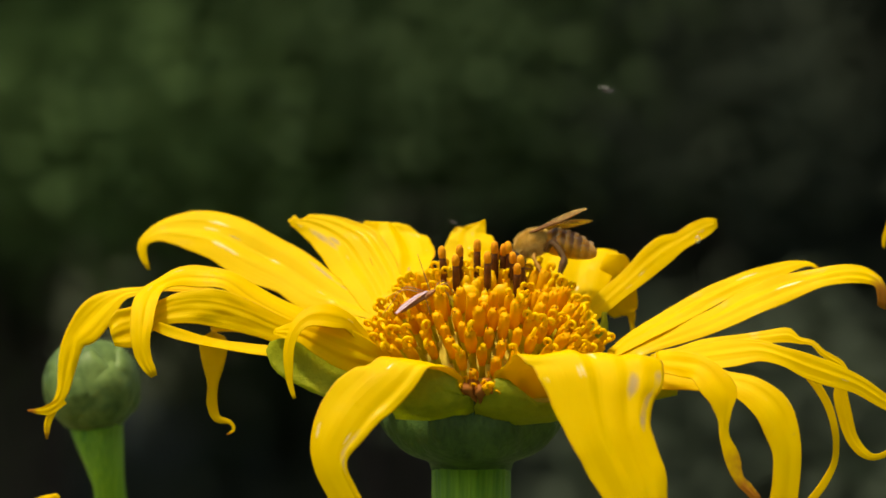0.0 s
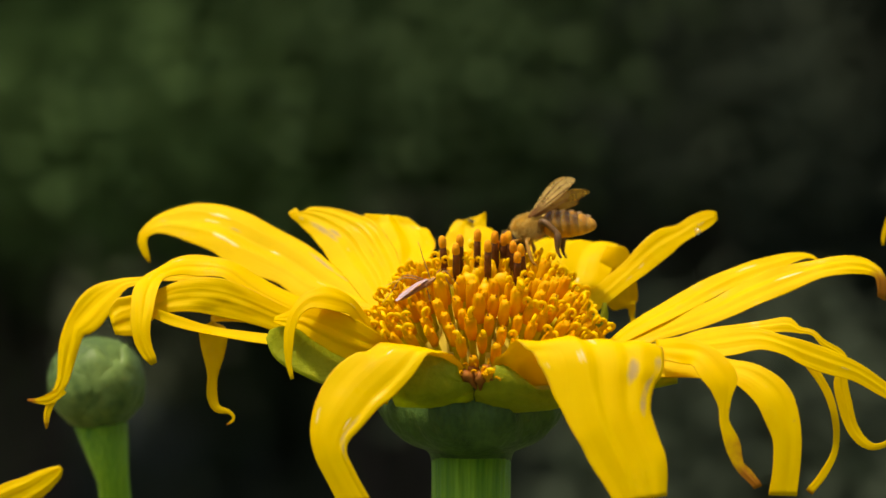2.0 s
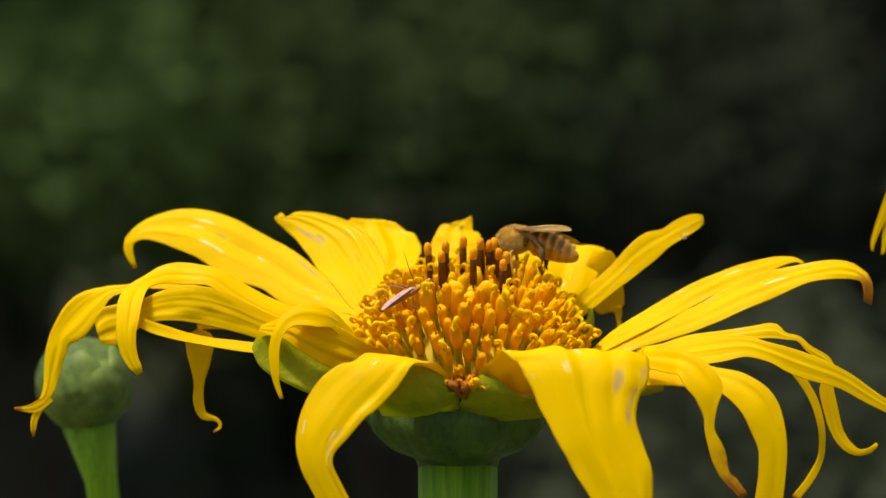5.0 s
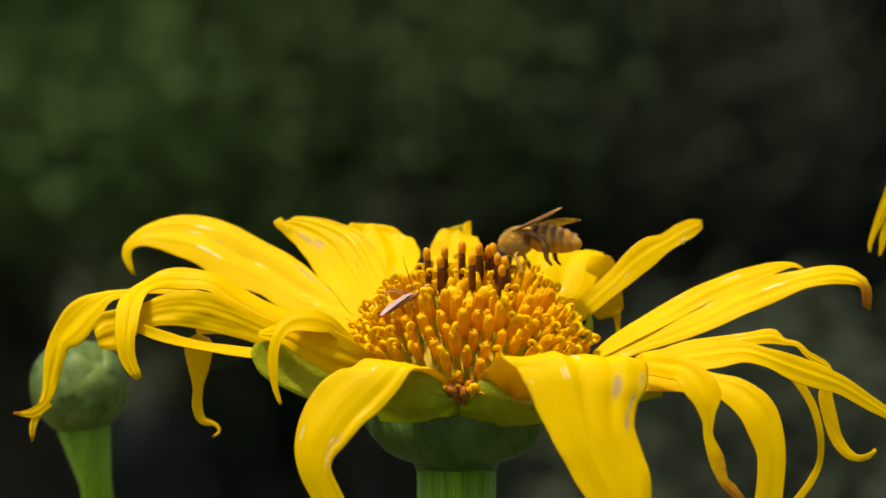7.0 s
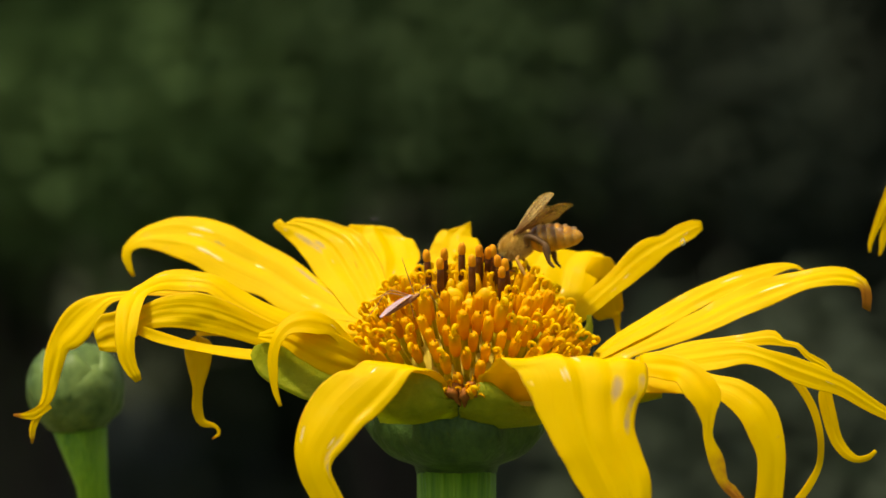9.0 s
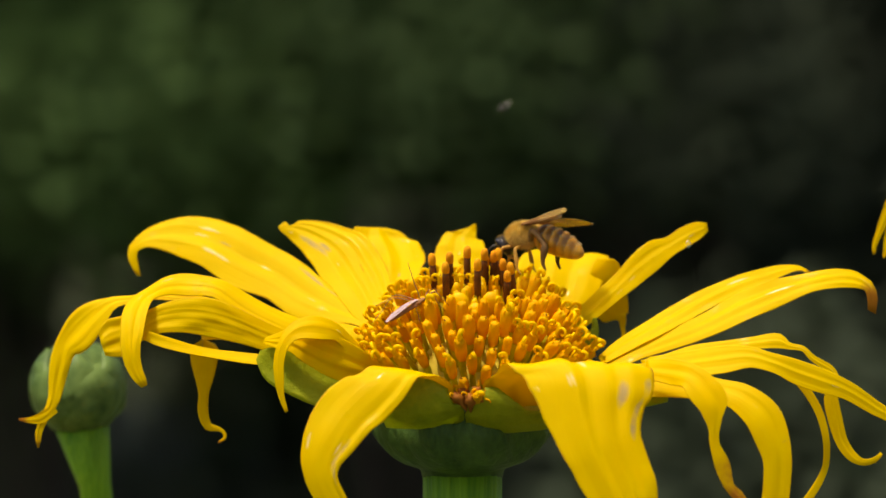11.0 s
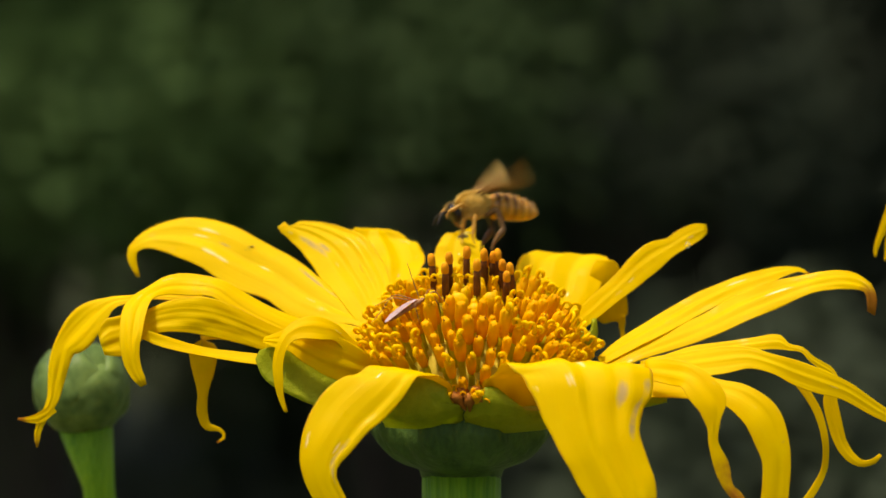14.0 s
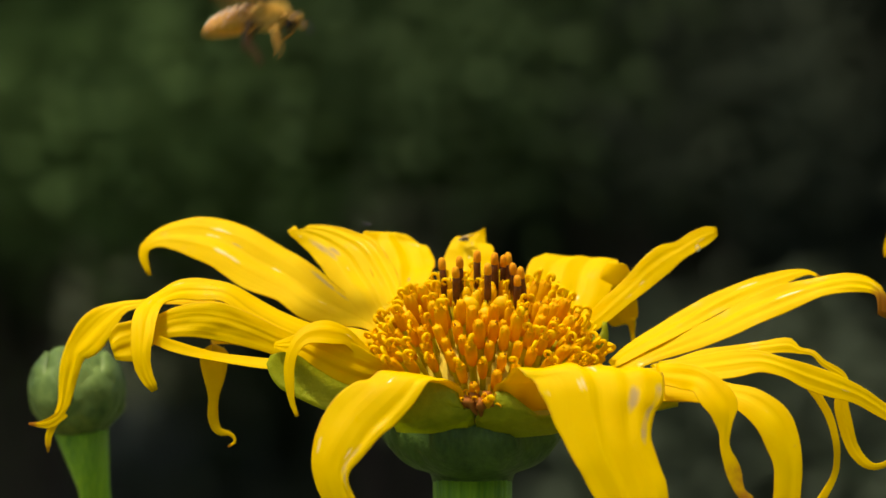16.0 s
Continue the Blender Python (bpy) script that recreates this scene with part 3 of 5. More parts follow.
petal((0.44, -0.50, -0.75), [(23.4, -0.4, -2.3), (26.3, -0.8, -1.4), (30.1, -1.2, -0.1), (34.6, -2.0, 0.6), (38.2, -2.5, 1.1), (41.4, -3.0, 1.4), (42.9, -3.2, 0.7), (44.7, -3.4, 0.3), (45.9, -3.5, -0.9), (47.0, -3.6, -1.6), (48.5, -3.7, -2.5), (49.2, -3.8, -3.8), (48.4, -3.8, -6.1), (48.9, -3.8, -9.0), (49.8, -3.8, -12.2), (51.1, -3.9, -14.2), (52.6, -4.0, -15.1), (54.3, -4.0, -14.8), (55.2, -4.0, -13.9)],
      [2.3, 2.3, 2.2, 1.9, 1.9, 2.1, 1.0, 0.8, 0.9, 1.0, 0.9, 0.7, 1.9, 2.0, 1.7, 1.5, 1.0, 0.8, 0.5], [0, -11, -13, -9, -2, 7, 4, 11, 18, 26, 19, 23, 28, 29, 29, 33, 38, 43, 43], 11, pleat=[(-1, -0.014), (-0.2, 0.028), (0.1, -0.028), (0.6, 0.021), (1, -0.014)], cup=0.0, groove=0.01, n=70, crumple=0.05, ragged=0.4, scars=[(0.0, 0.5, 0.06)], glint=[(0.0, 0.62, 0.04)], skew=[0.6, 0.3, 0.4, 0.6, 0.2, 0.6, 0.5, 0.1, -0.2, -0.2, -0.0, 0.3, 0.4, -0.2, -0.2, -0.6, -0.3, -0.2, 0.0])
petal((0.08, -0.66, -0.74), [(23.9, -4.2, -2.2), (28.7, -5.7, -1.6), (33.2, -7.2, -0.9), (36.8, -8.1, -0.5), (40.0, -8.8, -1.3), (43.0, -9.2, -2.5), (46.1, -9.6, -3.6), (49.6, -9.7, -4.9), (53.3, -9.8, -7.2), (56.6, -9.8, -9.1)],
      [3.7, 4.2, 4.3, 3.1, 2.6, 3.3, 3.3, 2.5, 2.0, 1.4], [0, 3, 7, 14, 22, 28, 30, 31, 32, 35], 12, pleat=[(-1, -0.01), (-0.3, 0.02), (0.0, -0.02), (0.5, 0.02), (1, -0.01)], cup=0.0, groove=0.008, wave=0.015, scars=[(-0.7, 0.42, 0.05)], glint=[(0.1, 0.72, 0.05)], skew=[0.7, 0.5, 0.5, 0.8, 1.1, 0.8, 0.1, 0.6, 0.7, 0.5])
petal((-0.92, 0.00, -0.38), [(43.4, -6.5, -3.4), (45.0, -6.5, -5.6), (46.3, -6.5, -7.9), (47.1, -6.5, -10.5), (47.4, -6.5, -13.1), (47.1, -6.5, -15.8), (45.6, -6.5, -18.7), (43.7, -6.5, -21.1)],
      [1.4, 1.2, 1.1, 1.0, 0.9, 0.9, 1.1, 1.1], [0, 0, 0, 0, 0, 0, 0, 0], 13, pleat=[(-1, 0.0), (0.0, 0.03), (1, 0.0)], cup=0.0, groove=0.006, wave=0.03, dry=0.1, skew=[-0.3, -0.3, -0.1, -0.1, -0.0, 0.1, 0.2, 0.0])
petal((0.06, -0.59, -0.81), [(22.7, -13.0, -1.8), (25.7, -14.8, -2.0), (28.0, -16.5, -2.5), (29.6, -17.6, -4.1), (31.0, -18.2, -6.1), (31.1, -18.4, -8.6), (31.0, -18.5, -11.1), (32.0, -18.5, -13.9), (32.8, -18.5, -16.5), (34.2, -18.5, -18.1), (35.4, -18.5, -19.6)],
      [3.1, 3.5, 3.5, 4.3, 3.9, 1.7, 1.3, 2.0, 1.4, 1.4, 1.1], [0, 9, -2, -3, 0, -1, -1, -1, -1, -1, -1], 14, pleat=[(-1, 0.0), (-0.2, 0.02), (0.2, -0.02), (1, 0.0)], cup=0.0, groove=0.006, wave=0.03, crumple=0.08, dry=0.6, ragged=0.9, glint=[(-0.8, 0.36, 0.04)], skew=[1.3, 1.0, 0.2, 0.3, 1.6, 1.3, 0.5, 0.2, -0.3, 0.0, -0.3])
petal((0.04, -0.53, -0.85), [(19.3, -8.8, -3.6), (24.3, -10.2, -3.4), (28.0, -11.8, -3.6), (31.9, -13.4, -4.5), (34.8, -14.9, -5.4), (37.4, -16.0, -7.6), (38.7, -16.5, -10.4), (39.4, -16.7, -13.3), (39.3, -16.7, -16.9), (38.8, -16.7, -20.8)],
      [4.7, 5.1, 4.6, 3.3, 4.0, 4.8, 4.6, 3.8, 3.6, 3.7], [0, 1, -1, -3, 3, 7, 8, 9, 9, 9], 15, pleat=[(-1, -0.01), (-0.3, 0.02), (0.1, -0.01), (1, 0.0)], cup=0.0, groove=0.006, wave=0.015, scars=[(-0.9, 0.62, 0.05)], glint=[(-0.1, 0.56, 0.06), (0.1, 0.62, 0.04)], skew=[0.7, 0.6, 1.4, 1.3, -0.1, 0.0, 0.8, 0.8, 0.6, 0.4])
petal((1.00, 0.06, -0.00), [(11.5, -10.5, -6.7), (10.9, -12.3, -4.8), (11.8, -14.2, -2.7), (13.1, -16.3, -1.2), (14.4, -18.1, -1.7), (15.1, -19.4, -3.8), (15.3, -20.5, -6.8), (15.9, -21.6, -10.3), (17.3, -22.4, -13.8), (18.6, -23.0, -16.7), (19.8, -23.6, -20.9)],
      [15.1, 19.7, 18.4, 16.3, 16.2, 16.2, 13.4, 10.8, 9.7, 9.1, 6.7], [0, -1, 1, 10, 40, 47, 48, 49, 51, 53, 52], 16, pleat=[(-1, -0.01), (-0.72, 0.0), (-0.42, 0.04), (-0.24, 0.065), (-0.12, 0.02), (0.15, 0.05), (0.3, 0.055), (0.4, 0.03), (0.65, 0.05), (1, -0.02)], groove=0.006, cup=0.0, wave=0.012, scars=[(0.5, 0.46, 0.13), (0.9, 0.42, 0.08), (0.8, 0.62, 0.11), (0.85, 0.52, 0.08)], glint=[(-0.32, 0.40, 0.07), (-0.02, 0.31, 0.05), (-0.88, 0.42, 0.05), (0.82, 0.42, 0.05), (-0.25, 0.26, 0.04), (0.2, 0.29, 0.04)], skew=[-5.0, 1.1, 7.3, 9.5, 6.9, 1.7, -0.1, 0.9, 3.0, 1.7, 0.7])
petal((0.98, -0.08, -0.18), [(-5.9, -11.8, -6.1), (-6.8, -12.9, -3.6), (-8.2, -14.5, -2.0), (-10.5, -16.4, -1.7), (-12.7, -17.7, -3.4), (-15.0, -18.5, -5.4), (-17.0, -19.2, -7.4), (-18.6, -19.9, -9.8), (-20.0, -20.4, -12.6), (-20.0, -20.7, -15.2), (-18.6, -20.8, -18.2), (-16.8, -20.9, -21.5)],
      [6.0, 7.2, 6.0, 5.6, 7.2, 8.1, 8.0, 7.3, 5.6, 4.3, 3.9, 4.0], [0, -4, -21, -55, -77, -83, -81, -81, -80, -78, -79, -82], 17, pleat=[(-1, -0.03), (-0.2, 0.02), (0.35, 0.025), (0.6, -0.005), (0.78, 0.03), (1, 0.0)], groove=0.004, cup=0.0, wave=0.015, scars=[(0.62, 0.68, 0.14), (0.8, 0.78, 0.10), (-0.9, 0.62, 0.05)], glint=[(-0.75, 0.66, 0.07), (0.45, 0.66, 0.06), (-0.2, 0.3, 0.04)], skew=[-2.8, -3.9, -5.4, -5.2, -3.5, -2.7, -1.9, -1.3, 0.1, 0.9, 1.8, 1.5])
petal_curled = petal((-0.43, -0.67, -0.61), [(-11.9, -4.0, -1.6), (-14.2, -5.7, -0.2), (-16.3, -7.4, 1.4), (-18.2, -8.8, 3.4), (-20.2, -9.8, 4.1), (-22.2, -10.3, 4.3), (-23.9, -10.7, 3.8), (-25.2, -11.1, 2.3), (-25.9, -11.2, 0.2), (-26.0, -11.3, -2.2), (-25.8, -11.3, -4.6), (-25.2, -11.4, -6.7)],
      [1.1, 1.5, 2.2, 2.5, 3.5, 3.2, 2.3, 1.7, 1.6, 1.4, 0.9, 0.5], [0, -2, -6, -4, 0, -1, 1, 2, 5, 2, 5, -2], 18, pleat=[(-1, -0.03), (-0.1, 0.02), (0.1, 0.0), (1, 0.02)], groove=0.006, cup=0.0, wave=0.02, glint=[(-0.2, 0.34, 0.05)], skew=[0.5, 0.5, 0.2, -0.1, -0.0, 0.6, 1.0, 0.6, -0.0, 0.0, -0.2, 0.0])
petal((-0.22, -0.48, -0.85), [(-12.8, 0.3, 0.7), (-17.9, 0.3, 1.6), (-23.4, 0.4, 2.6), (-27.9, 0.4, 4.5), (-31.8, 0.8, 6.6), (-35.4, 1.2, 8.9), (-39.3, 1.3, 9.4), (-41.8, 0.8, 9.3), (-43.8, -0.7, 8.5), (-45.1, -2.8, 7.5), (-45.8, -5.2, 5.7), (-46.0, -6.8, 3.5), (-46.1, -7.6, 1.0), (-45.6, -7.9, -1.5), (-44.7, -8.1, -3.2), (-44.2, -8.1, -4.0)],
      [3.7, 5.2, 4.7, 4.3, 4.2, 3.4, 3.7, 3.4, 2.9, 3.3, 3.4, 3.2, 2.6, 2.1, 1.6, 0.9], [0, 1, 8, 11, 10, 13, 7, 16, 33, 39, 32, 35, 37, 36, 40, 40], 19, pleat=[(-1, -0.03), (-0.3, 0.02), (0.05, 0.01), (0.15, -0.02), (0.5, 0.02), (1, -0.02)], cup=0.0, groove=0.008, wave=0.02, crumple=0.07, ragged=0.5, glint=[(-0.6, 0.62, 0.05), (-0.2, 0.72, 0.04)], skew=[0.2, 0.0, 0.1, -1.0, -1.6, -1.5, -0.2, 0.6, 1.6, 1.5, 1.7, 1.2, 0.4, 0.4, 0.4, 0.1])
petal((-0.45, 0.00, -0.89), [(-12.2, -5.6, -1.9), (-15.4, -7.6, -1.5), (-18.5, -8.7, -0.3), (-21.5, -8.9, 1.0), (-24.1, -8.5, 2.1), (-26.3, -7.5, 2.1), (-28.2, -6.5, 2.0)],
      [1.3, 4.4, 5.5, 4.7, 3.4, 2.2, 0.8], [0, 6, 8, 6, 7, 10, 19], 20, pleat=[(-1, 0.0), (-0.4, 0.02), (-0.1, -0.025), (0.25, 0.025), (0.5, -0.02), (1, 0.01)], groove=0.008, cup=0.0, wave=0.015, skew=[0.4, 0.1, -1.1, -0.8, 0.2, 0.6, 0.2])
petal((-0.38, -0.20, -0.91), [(-13.1, -1.8, -1.0), (-18.1, -2.3, -0.9), (-23.5, -2.5, 0.6), (-28.0, -2.6, 2.2), (-32.3, -2.7, 3.9), (-35.8, -2.6, 4.9), (-39.1, -2.6, 5.3), (-42.0, -2.6, 5.0), (-44.1, -2.6, 4.3), (-46.4, -2.6, 3.3), (-48.2, -2.6, 2.5), (-49.5, -2.7, 2.1), (-50.6, -2.8, 1.3)],
      [1.9, 3.7, 3.7, 3.8, 4.6, 5.2, 4.8, 4.1, 3.5, 4.3, 5.3, 5.1, 2.9], [0, -2, -2, -5, -8, -11, -7, 0, 2, -1, -3, -5, -4], 21, pleat=[(-1, -0.011), (-0.5, 0.011), (-0.28, 0.011), (-0.2, -0.014), (0.1, 0.006), (0.2, -0.008), (0.65, 0.011), (1, -0.008)], cup=0.0, groove=0.008, wave=0.02, crumple=0.12, ragged=0.7, glint=[(-0.6, 0.3, 0.05)], skew=[0.8, 1.0, 0.5, -0.0, -0.9, -1.0, 0.4, 1.6, 1.8, 1.4, 0.6, 0.6, 1.0])
petal((-0.06, -0.66, -0.75), [(-26.2, 2.5, 3.2), (-35.5, 3.2, 6.7), (-43.3, 3.5, 7.8), (-47.3, 3.8, 7.3), (-49.9, 3.9, 6.9), (-51.8, 3.9, 5.6), (-53.6, 4.0, 3.9), (-55.2, 4.1, 2.2), (-56.6, 4.3, 0.7), (-57.3, 4.3, -1.1), (-57.8, 4.3, -3.5), (-58.3, 4.2, -6.6), (-59.2, 4.2, -8.5), (-60.3, 4.2, -10.7), (-60.5, 4.2, -12.4), (-60.5, 4.2, -13.3)],
      [1.5, 1.6, 1.5, 1.6, 2.2, 4.0, 5.4, 5.3, 3.7, 3.2, 2.6, 1.8, 1.2, 1.0, 0.7, 0.2], [0, 6, 0, 3, -4, -18, -23, -25, -25, -29, -35, -39, -44, -49, -50, -50], 22, pleat=[(-1, -0.03), (-0.4, 0.03), (0.0, -0.03), (0.4, 0.04), (1, -0.03)], cup=0.0, groove=0.008, crumple=0.12, dry=0.1, ragged=0.4, skew=[-0.4, -0.6, -0.3, -0.2, -0.5, 0.6, 1.4, 1.0, 0.1, 0.4, 0.0, -0.1, -0.6, -0.1, 0.0, 0.0])
petal((0.47, 0, -0.88), [(-58.1, 4.2, -7.8), (-60.0, 4.1, -9.1), (-61.5, 4.1, -9.4), (-63.1, 4.1, -9.3)],
      [1.3, 1.5, 0.9, 0.3], [0, 0, 0, 0], 23, dry=0.6)
petal((0.03, -0.8, -0.6), [(-16.6, -3.1, -2.2), (-29.6, -4.0, -0.7), (-36.4, -4.6, 0.3), (-41.6, -5.3, 1.7), (-44.5, -5.6, 2.8)],
      [1.9, 1.8, 1.6, 1.7, 1.3], [0, -12, -8, -25, -52], 24, groove=0.0)
petal((-0.3, -0.68, -0.67), [(-29.7, 3.7, 2.1), (-36.9, 4.2, 2.3), (-37.4, 4.3, 0.1), (-37.4, 4.4, -2.8), (-37.5, 4.4, -5.9), (-37.6, 4.4, -8.4), (-36.9, 4.4, -10.4), (-35.2, 4.4, -10.9), (-34.5, 4.4, -11.9), (-35.5, 4.4, -12.7)],
      [2.2, 1.8, 4.0, 3.1, 1.5, 1.5, 1.2, 0.6, 0.45, 0.3], [0, -18, 117, 117, 117, 117, 116, 113, 110, 104], 25, scars=[(0.1, 0.35, 0.12)], dry=0.06, groove=0.01)

# green bracts under the petals, on the cup
bract((0.18, -0.35, -0.92), [(-12.3, -7.0, -7.9), (-19.7, -6.8, -4.8), (-26.0, -6.5, -1.6), (-28.2, -6.4, -0.4), (-29.1, -6.4, 0.0)],
      [3.8, 5.3, 5.5, 3.2, 1.3], [0, -6, -15, -23, -23], 50)
bract((1, 0, 0.04), [(-6.6, -10.1, -9.6), (-6.9, -13.0, -7.6), (-6.7, -13.8, -5.1), (-5.6, -13.6, -3.0)],
      [10.4, 10.9, 9.7, 4.6], [0, 1, -2, -5], 51)
bract((1, 0, -0.08), [(4.5, -10.1, -10.1), (4.3, -13.0, -8.0), (4.4, -14.0, -6.5), (5.0, -14.1, -5.6)],
      [11.3, 11.2, 9.3, 4.7], [0, 2, 3, -5], 52)
bract((-0.02, -0.39, -0.92), [(11.7, -7.0, -7.7), (17.7, -7.8, -6.7), (23.0, -8.1, -6.0), (25.9, -8.1, -6.1)],
      [4.0, 3.6, 2.2, 0.8], [0, -2, 3, 24], 53)
bract((0.6, 0, -0.8), [(11.0, 3.1, -2.5), (15.4, 4.6, 0.8), (16.9, 5.4, 2.2), (17.0, 5.7, 4.3)],
      [3.9, 3.8, 1.6, 0.6], [0, 4, 15, 10], 54)
bract((-0.24, 0, -0.97), [(-13.2, 3.1, -2.5), (-17.2, 4.6, -0.6), (-19.6, 5.4, 1.0)],
      [3.2, 3.8, 2.4], [0, -1, 2], 55)

HEAD = pose(0, 0, 0, math.degrees(TILT), 0, 0)
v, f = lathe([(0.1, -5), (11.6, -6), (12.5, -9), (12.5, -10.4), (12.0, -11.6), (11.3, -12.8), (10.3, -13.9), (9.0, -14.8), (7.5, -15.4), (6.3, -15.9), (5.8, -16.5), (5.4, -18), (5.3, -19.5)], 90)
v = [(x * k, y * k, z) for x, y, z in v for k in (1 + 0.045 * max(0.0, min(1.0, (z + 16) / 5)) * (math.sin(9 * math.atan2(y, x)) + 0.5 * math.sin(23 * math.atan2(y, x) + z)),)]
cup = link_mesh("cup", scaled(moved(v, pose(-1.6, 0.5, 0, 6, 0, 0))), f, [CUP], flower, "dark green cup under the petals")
v, f = tube([(-1.6, 1.7, -14.5), (-1.7, 3, -40), (-2.2, 15, -160), (0, 60, -600), (4, 170, -1100), (5, 255, -1510)], [5.5, 5.4, 5.7, 7, 9, 10], 24, 90)
link_mesh("stem", scaled(v), f, [STEM], flower, "ribbed light green stem")

# the disc: a low dome packed with tube florets
v, f = lathe([(0.1, 3.4), (4, 3.3), (7.5, 2.2), (10, -0.6), (11.6, -3.8), (11.8, -7.0)], 32)
disc = link_mesh("disc", scaled(moved(v, HEAD)), f, [SHAFT], flower, "domed disc packed with orange florets")


def curl(side, r0, turn_r, sweep, z0):
    """A style arm that rises and rolls outwards into a loop."""
    pts = []
    for k in range(7):
        a = sweep * k / 6
        r = turn_r * (1 - 0.05 * k)
        pts.append((side * (r0 + turn_r - r * math.cos(a)), 0.04 * k, z0 + r * math.sin(a)))
    return pts


def teeth(rnd, r, z, size, kinds):
    """The five short lobes round a floret's mouth."""
    out = []
    for k in range(5):
        a = 2 * math.pi * (k + 0.3 * rnd.random()) / 5
        v, f = tube([(r * 0.85, 0, z - size), (r, 0, z), (r * rnd.uniform(0.9, 1.3), 0, z + size * 0.7)], [size * 0.5, size * 0.5, size * 0.14], 5, 4)
        out.append((moved(v, Matrix.Rotation(a, 4, "Z")), f, kinds[k % len(kinds)]))
    return out


def floret_open(seed):
    """A slim tube with two thin style arms rolled into loops."""
    rnd = random.Random(seed)
    pcs = [(*lathe([(0.34, -2.5), (0.38, 0.5), (0.46, 2.4)], 8), 0), (*lathe([(0.44, 2.2), (0.58, 2.9), (0.60, 3.9), (0.48, 4.4), (0.2, 4.5)], 8), 1)]
    pcs += teeth(rnd, 0.46, 4.3, 0.34, (1, 1, 1))
    for s in (-1, 1):
        if s > 0 and seed % 3 == 0:
            continue
        z = rnd.uniform(4.9, 5.5)
        v, f = tube([(0.10 * s, 0, 4.0), (0.12 * s, 0, 0.5 * (4.2 + z))] + curl(s, 0.12, rnd.uniform(0.40, 0.56), rnd.uniform(3.8, 5.4), z), [0.21] * 6 + [0.20, 0.17, 0.12], 6, 18)
        pcs.append((moved(v, Matrix.Rotation(rnd.uniform(-0.7, 0.7), 4, "Z")), f, 2))
    return joined(*pcs)


def floret_short(seed):
    """A greenish shaft under a long knob with a lobed mouth; on some one arm shows."""
    rnd = random.Random(seed + 30)
    top = rnd.uniform(4.9, 5.5)
    pcs = [(*lathe([(0.40, -2.5), (0.42, 0.8), (0.50, 2.3)], 8), 0),
           (*lathe([(0.46, 2.0), (0.58, 2.5), (0.66, 3.2), (0.70, 4.1), (0.68, top - 0.35), (0.56, top), (0.34, top + 0.22), (0.08, top + 0.26)], 9), 1)]
    pcs[1] = ([(x * k, y * k, z + 0.25 * (k - 1)) for x, y, z in pcs[1][0] for k in (1 + 0.22 * noise.noise((x * 1.5 + seed * 7, y * 1.5, z * 0.8)),)], pcs[1][1], 1)
    pcs += teeth(rnd, 0.42, top + 0.06, rnd.uniform(0.34, 0.46), (1, 1, 2, 1, 1))
    if seed % 4 == 1:
        v, f = tube([(0.2, 0, top - 0.2), (0.25, 0.05, top + 0.3), (0.3, 0, top + 0.5)], [0.16, 0.13, 0.06], 6, 5)
        pcs.append((v, f, 5))
    if seed % 3 == 0:
        v, f = tube([(0.05, 0, top - 0.5), (0.05, 0, top + 0.5)] + curl(1, 0.05, 0.4, 4.2, top + 0.8), [0.27] * 6 + [0.24, 0.2, 0.14], 6, 16)
        pcs.append((v, f, 2))
    return joined(*pcs)


def floret_bud(seed):
    return joined((*lathe([(0.4, -2.5), (0.5, 1.5), (0.76, 2.8), (0.80, 4.0), (0.70, 4.9), (0.42, 5.5), (0.05, 5.7)], 8), 6))


def floret_anther(seed):
    rnd = random.Random(seed + 60)
    pcs = [(*lathe([(0.4, -2.5), (0.45, 1.6), (0.60, 2.8), (0.52, 3.3)], 9), 0),
           (*lathe([(0.46, 3.0), (0.56, 4.8), (0.54, 6.4), (0.50, 7.4)], 10), 3),
           (*lathe([(0.44, 7.1), (0.57, 7.3), (0.61, 7.7), (0.58, 8.2), (0.40, 8.6), (0.1, 8.75)], 10), 4)]
    pcs = [([(x * (1 + 0.08 * noise.noise((x * 4, y * 4, z + seed))), y, z) for x, y, z in v], f, k) for v, f, k in pcs]
    pcs += teeth(rnd, 0.5, 3.5, 0.5, (1, 0, 1))
    return joined(*pcs)


FLORETS = {}
for kind, make, count in (("open", floret_open, 7), ("short", floret_short, 8), ("bud", floret_bud, 1), ("anther", floret_anther, 3)):
    FLORETS[kind] = []
    for k in range(count):
        v, f, km = make(k + 1)
        me = bpy.data.meshes.new("floret")
        me.from_pydata(scaled(v), [], f)
        for m in (TUBE, LOBE, STYLE, ANTHER, POLLEN, WITHERED, YELLOW):
            me.materials.append(m)
        me.polygons.foreach_set("material_index", km)
        me.polygons.foreach_set("use_smooth", [True] * len(f))
        FLORETS[kind].append(me)

rnd = random.Random(11)
